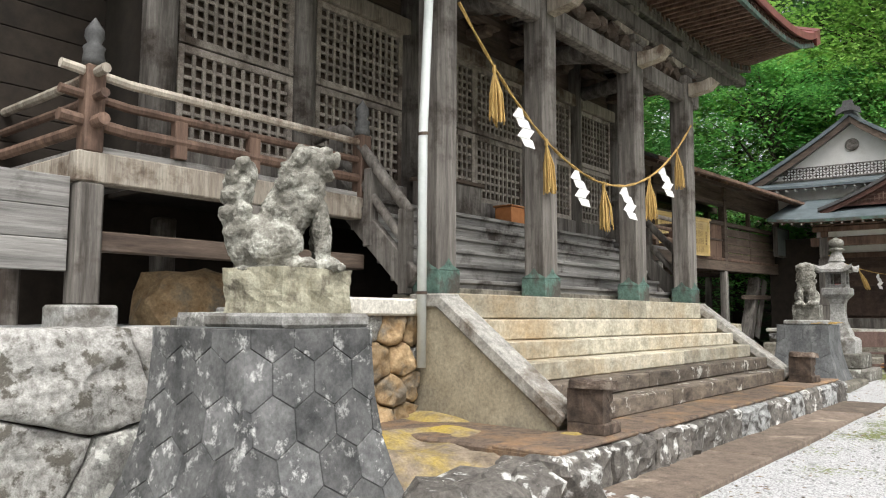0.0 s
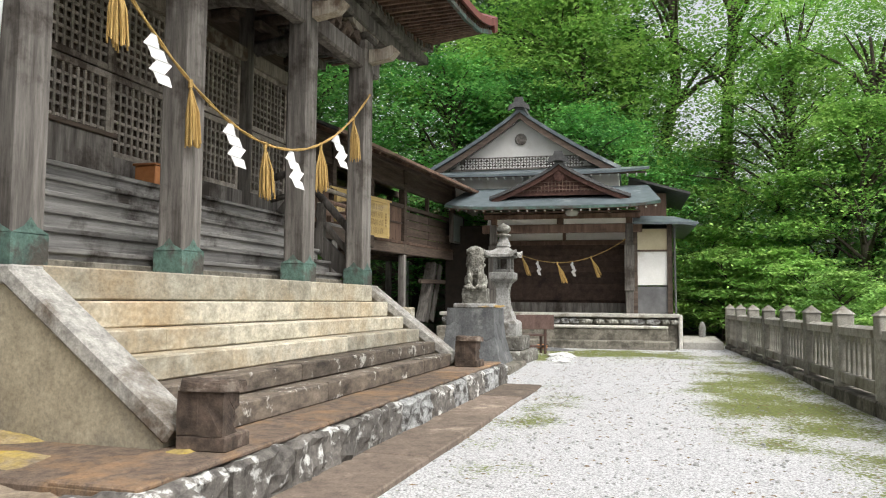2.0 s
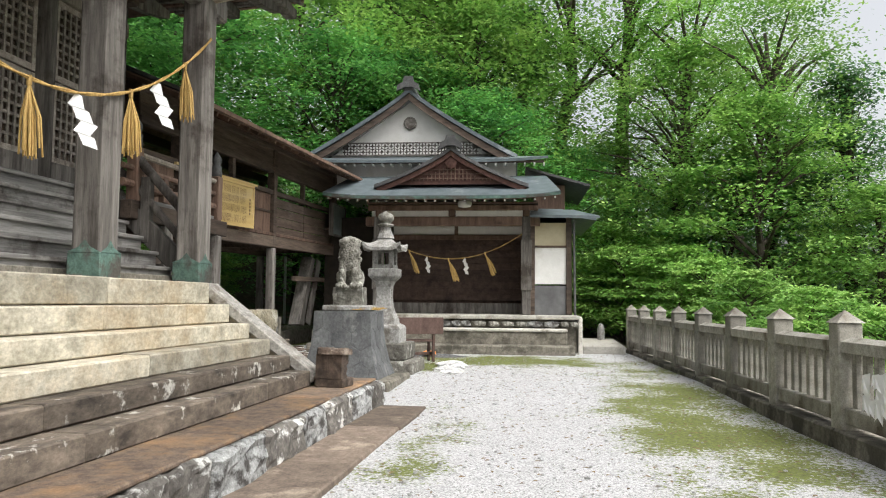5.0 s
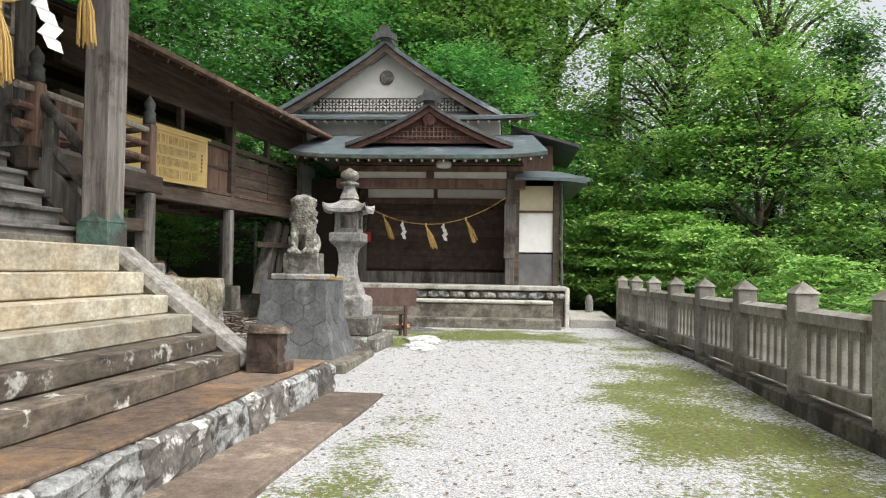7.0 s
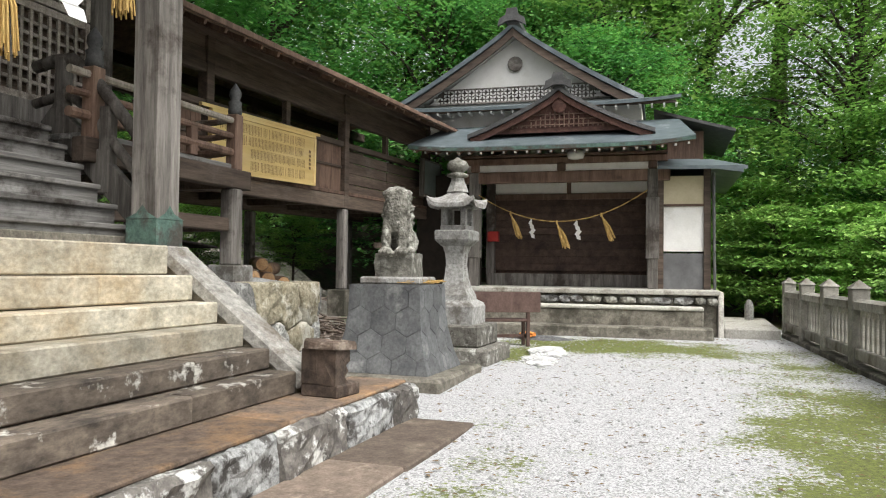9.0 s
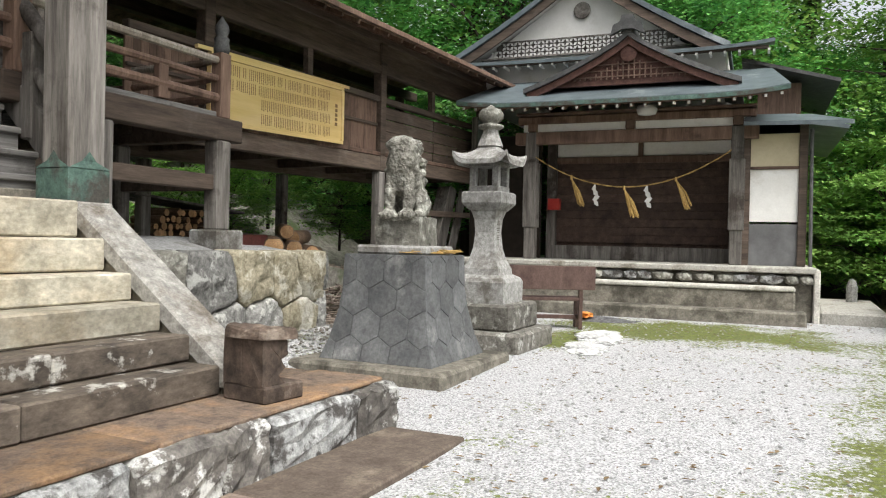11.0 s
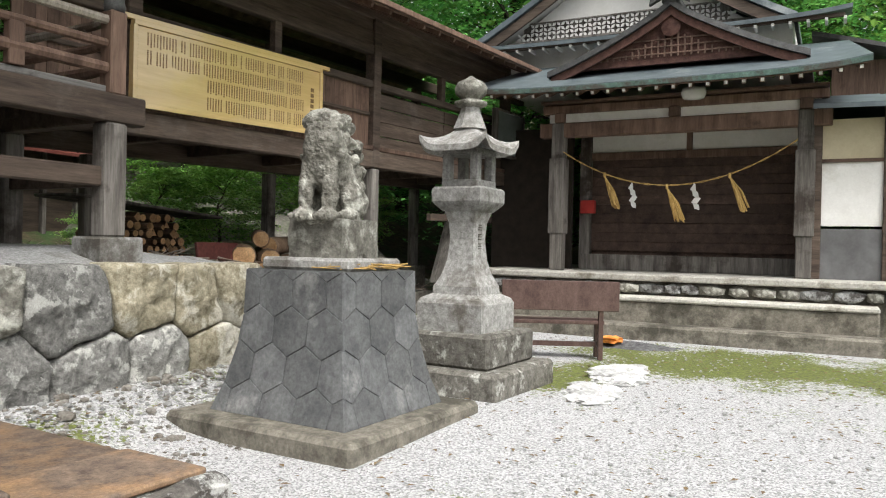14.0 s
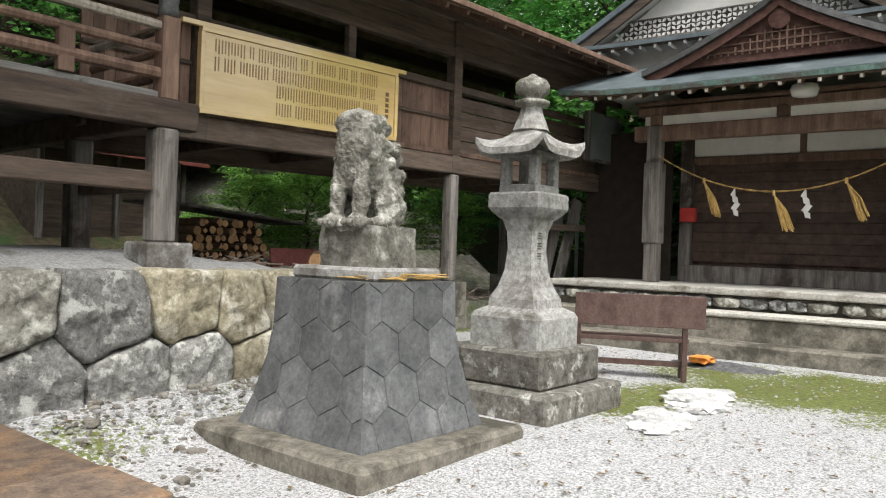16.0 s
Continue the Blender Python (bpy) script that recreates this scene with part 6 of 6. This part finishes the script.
for s in (-1, 1):
    part("main_roof", Mesh().sheet(lambda u, v: (OFF + s * 3.05 * u, 1.35 + 6.0 * v, 7.3 - 1.98 * u ** 0.9 + 0.06 * u ** 4), 12, 4, 0.12), TILE_ROOF, fh, "blue-grey main gable roof")
    part("main_barge", Mesh().sheet(lambda u, v: (OFF + s * 2.95 * u, 1.4 + 0.06 * v, 7.17 - 1.95 * u ** 0.9 + 0.06 * u ** 4), 12, 1, 0.2), WOOD_DARK, fh, "dark weathered barge board")
    part("soffit", Mesh().sheet(lambda u, v: (OFF + s * 2.9 * u, 1.46 + 0.5 * v, 7.1 - 1.95 * u ** 0.9 + 0.06 * u ** 4), 12, 1, 0.02), PLASTER, fh)
part("main_ridge", Mesh().box(OFF - 0.16, OFF + 0.16, 1.3, 7.4, 7.22, 7.44, 0.05), TILE_DARK, fh)
part("main_ridge_ornament", Mesh().prism([(OFF - 0.34, 7.18), (OFF - 0.3, 7.36), (OFF - 0.16, 7.44), (OFF - 0.12, 7.6), (OFF + 0.12, 7.6), (OFF + 0.16, 7.44), (OFF + 0.3, 7.36), (OFF + 0.34, 7.18), (OFF + 0.1, 7.3), (OFF - 0.1, 7.3)], 1.22, 1.32, "y"), TILE_DARK, fh)
# low side roof and upper side wall at the east end
part("side_roof", Mesh().sheet(lambda u, v: (2.0 + 1.7 * u, 0.24 + 4.6 * v, 3.76 - 0.26 * u), 6, 6, 0.07), TILE_ROOF, fh, "blue-grey side roof")
part("side_roof_front", Mesh().sheet(lambda u, v: (2.0 + 1.7 * u - 0.6 * v * (u > 0.5), -0.5 + 0.75 * v, 3.5 + 0.24 * v - 0.03 * u), 6, 2, 0.07), TILE_ROOF, fh)
part("side_upper_wall", Mesh().box(2.2, 3.0, 1.9, 5.0, 3.7, 4.6, 0.01), WOOD_BROWN, fh)
part("side_upper_roof", Mesh().sheet(lambda u, v: (1.9 + 1.75 * u, 1.4 + 4.0 * v, 5.05 - 0.5 * u), 6, 4, 0.07), TILE_DARK, fh)
part("meter_box", Mesh().box(-1.86, -1.6, 1.05, 1.2, 2.02, 2.26, 0.01), RED_BOX, fh, "small red notice box")
part("hanging_lamp", Mesh().lathe([(0.05, 0.2), (0.17, 0.17), (0.19, 0.1), (0.16, 0.02), (0.04, 0)], 14), LAMP_WHITE, fh, "round white glass lamp", True, m=pose(0.35, -0.45, 3.68))
pa, pb = B @ Vector((-1.8, -0.16, 3.0)), B @ Vector((1.8, -0.16, 3.05))
sacred_rope(pa, pb, 0.62, (0.2, 0.48, 0.74), (0.33, 0.6), 0.56, 0.85, "thin straw rope with three tassels and two papers")
solid("stone_marker", Mesh().lathe([(0.1, 0), (0.1, 0.5), (0.06, 0.62), (0.01, 0.66)], 8), GRANITE, "small grey stone marker by the path", "stone post", m=pose(13.2, -5.2, 0.1))
solid("path_slab", Mesh().box(10.2, 14.0, -5.6, -4.6, 0.0, 0.3, 0.03), CONCRETE, "pale concrete step beside the far hall", "slab")


# ---- trees ----
def leaf_clump(rng, ms, c, r, n, size, flat=0.5):
    """Small bent leaves in a flattened spray."""
    for _ in range(n):
        d = Vector((rng.gauss(0, 1), rng.gauss(0, 1), rng.gauss(0, 1) * flat)) * r * 0.55
        p = c + d
        a = rng.uniform(0, 6.28)
        u = Vector((math.cos(a), math.sin(a), rng.uniform(-0.45, 0.25)))
        w = Vector((-math.sin(a), math.cos(a), rng.uniform(-0.4, 0.4)))
        s = size * rng.uniform(0.6, 1.3)
        k = len(ms.v)
        ms.v += [tuple(p), tuple(p + u * s * 0.5 + w * s * 0.36), tuple(p + u * s - Vector((0, 0, s * 0.2))), tuple(p + u * s * 0.5 - w * s * 0.36)]
        ms.f.append((k, k + 1, k + 2, k + 3))


def tree_data(seed, height, crown_r, low, clumps, per, size, conifer=False):
    rng = random.Random(seed)
    tr, cr = Mesh(), Mesh()
    pts = [Vector((0, 0, -0.5))]
    for i in range(1, 8):
        pts.append(Vector((rng.gauss(0, 0.12) * i * 0.5, rng.gauss(0, 0.12) * i * 0.5, height * 0.92 * i / 7)))
    r0 = height * 0.022
    tr.tube(pts, [r0 * (1 - 0.85 * i / 7) for i in range(8)], 9)
    at = lambda h: pts[min(6, int(h * 7))].lerp(pts[min(7, int(h * 7) + 1)], h * 7 - int(h * 7))
    for k in range(clumps):
        h = low + (1 - low) * rng.random() ** 0.85
        a = rng.uniform(0, 6.28)
        prof = (1 - (h - low) / (1 - low)) ** 0.8 * 1.0 + 0.08 if conifer else math.sin(math.pi * min(1, 0.18 + 0.82 * (h - low) / (1 - low))) ** 0.6
        rr = crown_r * prof * rng.uniform(0.45, 1.05)
        b = at(min(0.97, h - 0.05))
        e = Vector((b.x + rr * math.cos(a), b.y + rr * math.sin(a), height * h + (-0.2 if conifer else 0.25) * rr * rng.random()))
        if k % 7 == 0:
            mid = b.lerp(e, 0.5) + Vector((0, 0, 0.12 * rr))
            tr.tube([b, mid, e], [r0 * 0.32, r0 * 0.18, r0 * 0.05], 5, False)
        leaf_clump(rng, cr, e, crown_r * rng.uniform(0.22, 0.36), per, size, 0.13)
    return tr.data("trunk", True), cr.data("crown")


KINDS = [
    (tree_data(1, 11, 4.2, 0.12, 230, 104, 0.165), LEAF, "broad green maple with layered sprays of leaves"),
    (tree_data(2, 13, 4.6, 0.16, 220, 104, 0.17), LEAF_Y, "tall bright green maple in young leaf"),
    (tree_data(3, 17, 3.2, 0.1, 310, 70, 0.16, True), LEAF_D, "tall dark cedar with drooping boughs"),
    (tree_data(4, 4.2, 2.4, 0.05, 150, 66, 0.16), LEAF_Y, "low spreading bush of bright green leaves"),
    (tree_data(5, 21, 4.6, 0.5, 150, 80, 0.17), LEAF_Y, "very tall tree with bare lower trunk and open crown"),
]


def plant(kind, x, y, s, rot, z=None):
    (tm, cm), material, label = KINDS[kind]
    low = kind == 3
    t = thing("bush" if low else "tree", label, "bush" if low else "tree", "wood", m=pose(x, y, ground_z(x, y) if z is None else z, 0, 0, rot) @ Matrix.Scale(s, 4))
    part("trunk", tm, BARK, t)
    part("crown", cm, material, t)


rng = random.Random(17)
for k, x, y, s in ((0, 9.5, 14, 1.0), (0, 12.5, 11.5, 1.05), (0, 16, 9, 1.05), (0, 2.5, 19, 1.1), (2, 6, 21, 1.1), (2, 11, 17, 1.2), (2, 17, 14, 1.2), (2, 0, 22, 1.1), (1, 20, 6, 1.1), (0, 19.5, 1.5, 1.0),
                   (1, 20.5, -0.8, 0.9), (0, 17.8, 3.8, 0.95), (0, 17.2, -1.4, 0.72), (0, 20.5, -4.2, 0.62), (2, 25, 3.5, 1.0), (0, 36, -5, 0.8), (2, 23.5, -2.8, 0.8), (0, 28, -2.5, 0.72), (0, 31, -6.5, 0.78), (0, 37, 0, 1.0), (2, 38, 6, 1.1), (0, 7.5, 17.5, 1.1), (0, 15.5, 12.5, 1.0), (1, 24, 1, 1.15), (2, 27, 6, 1.25), (1, 20, -8.5, 0.9), (4, 26, -6.8, 1.05), (4, 24.5, -4.5, 1.0), (1, 16.5, -10.5, 0.8), (1, 14, -13, 0.72), (1, 19, -15, 0.75), (2, 22, -13, 0.8),
                   (2, 33, 1, 1.1), (0, 30, -10, 0.9), (2, 33, 3, 1.3), (0, 23, 12, 1.2), (2, -5, 16, 1.1), (0, -2, 18, 1.0), (2, 10, -17, 0.8), (0, 30, 14, 1.3), (2, 36, -14, 0.9), (4, 19.5, -11.5, 0.72), (4, 23, -9.5, 0.8), (2, 17.5, -13.5, 0.85), (0, 22, -7.2, 0.62), (0, 19, -10, 0.75), (4, 27, -12, 0.8), (1, 22.5, -0.5, 1.1)):
    plant(k, x, y, s * rng.uniform(0.94, 1.06), rng.uniform(0, 360))
for x, y, s in ((16.0, -6.0, 0.7), (14.5, -7.6, 0.75), (17.5, -7.2, 0.85), (12.2, -7.9, 0.65), (10.0, -8.4, 0.6), (7.5, -8.9, 0.55), (16.8, -3.4, 0.8), (19, -5.5, 0.95), (15.5, -9.5, 0.8), (5, -9.3, 0.5)):
    plant(3, x, y, s, rng.uniform(0, 360))
for x, y, s, z in ((7.2, 6.2, 0.34, 1.1), (8.3, 6.0, 0.36, 1.2), (10.2, 6.6, 0.42, 1.7), (8.9, 7.6, 0.4, 1.9), (11.6, 5.6, 0.36, 1.2), (7.0, 7.6, 0.22, 1.0), (10.0, 9.0, 0.5, 3.0)):
    plant(3, x, y, s, rng.uniform(0, 360), z)

# red-roofed shed behind the hall
sh = thing("small_shed", "small shed with faded red and grey roofs", "shed", m=pose(7.3, 11.5, 1.95, 0, 0, 6))
part("wall", Mesh().box(-1.9, 1.3, -0.8, 1.2, -1.0, 1.2, 0.02), WOOD_DARK, sh)
for k in range(5):
    part("post", Mesh().box(-1.9 + 0.8 * k - 0.05, -1.9 + 0.8 * k + 0.05, -0.92, -0.81, -0.6, 1.2, 0.01), WOOD_GREY, sh)
part("roof", Mesh().sheet(lambda u, v: (-2.4 + 4.0 * u, -1.4 + 3.0 * v, 1.15 + 0.85 * (1 - abs(2 * v - 1))), 4, 4, 0.06), RED_METAL, sh, "faded red sheet roof")
for k in range(14):
    part("roof_seam", Mesh().beam((-2.3 + 0.29 * k, -1.4, 1.18), (-2.3 + 0.29 * k, 0.1, 2.03), 0.03, 0.03, 0.004), RED_METAL, sh)
part("porch_roof", Mesh().sheet(lambda u, v: (1.62 + 1.5 * u, -1.3 + 2.4 * v, 1.75 - 0.75 * u ** 1.4), 6, 3, 0.07), TILE_DARK, sh, "dark grey tiled porch roof")

# ---- fallen leaves on the court ----
lit = Mesh()
rng = random.Random(51)
for _ in range(3600):
    x, y = rng.uniform(-11, 10), rng.uniform(-6.4, 1.2)
    if -7.5 < x < 1.1 and y > -2.4 or x < -8 and y > 0.2:
        continue
    s, a = rng.uniform(0.012, 0.04), rng.uniform(0, 6.28)
    c, d = math.cos(a) * s, math.sin(a) * s
    z = ground_z(x, y) + 0.012
    k = len(lit.v)
    lit.v += [(x - c, y - d, z), (x - d * 0.4, y + c * 0.4, z + 0.008), (x + c, y + d, z + 0.003), (x + d * 0.4, y - c * 0.4, z + 0.006)]
    lit.f.append((k, k + 1, k + 2, k + 3))
solid("leaf_litter", lit, mat("dead_leaves", (0.09, 0.06, 0.035), (0.28, 0.2, 0.1), 9, 0.9, 0.1, None, rand=0), "scattered brown fallen leaves on the gravel", "leaves", kind="stuff")

deb = Mesh()
for _ in range(900):
    x, y = rng.uniform(0.6, 4.0), rng.uniform(-0.9, 0.6)
    s = rng.uniform(0.006, 0.022) * (1 if rng.random() < 0.93 else 2.5)
    me = base[rng.randrange(5)]
    deb.add([v.co for v in me.vertices], [tuple(q.vertices) for q in me.polygons], pose(x, y, ground_z(x, y) + s * 0.3, 0, 0, rng.uniform(0, 360)) @ Matrix.Scale(s, 4))
solid("rubble", deb, mat("mixed_rubble", (0.12, 0.1, 0.075), (0.4, 0.38, 0.34), 14, 0.95, 0.4, None), "brown and grey rubble between pedestal and boulder wall", "rubble", kind="stuff")
deb = Mesh()
for _ in range(380):
    x, y = rng.uniform(-9, -6.9), rng.uniform(-2.4, -1.6)
    s = rng.uniform(0.015, 0.07)
    me = base[rng.randrange(5)]
    deb.add([v.co for v in me.vertices], [tuple(q.vertices) for q in me.polygons], pose(x, y, ground_z(x, y) + s * 0.3, 0, 0, rng.uniform(0, 360)) @ Matrix.Scale(s, 4))
solid("rubble", deb, GREY_ROCK, "pale rubble below the stone ledge", "rubble", kind="stuff")

# paper shreds caught on the fence
pw = thing("paper_wreath", "torn white paper streamers caught on the stone fence", "paper", m=pose(-1.61, FENCE_Y(-1.61) + 0.1, 0.58, 0, 0, 4))
for k in range(16):
    a = k / 16 * 2 * math.pi
    c = Vector((0.2 * math.cos(a) + (0.12 if k % 3 else -0.1), 0.01 * (k % 3), 0.12 * math.sin(a)))
    w, h = 0.035 + 0.012 * (k % 3), 0.06 + 0.015 * (k % 4)
    part("paper_shred", Mesh().add([c + Vector((-w, 0, h)), c + Vector((w, 0.012, h * 0.7)), c + Vector((w * 1.2, 0.02, -h)), c + Vector((0, 0.03, -h * 0.6)), c + Vector((-w * 0.8, 0.01, -h * 1.2))], [(0, 1, 2, 3, 4)]), PAPER, pw)
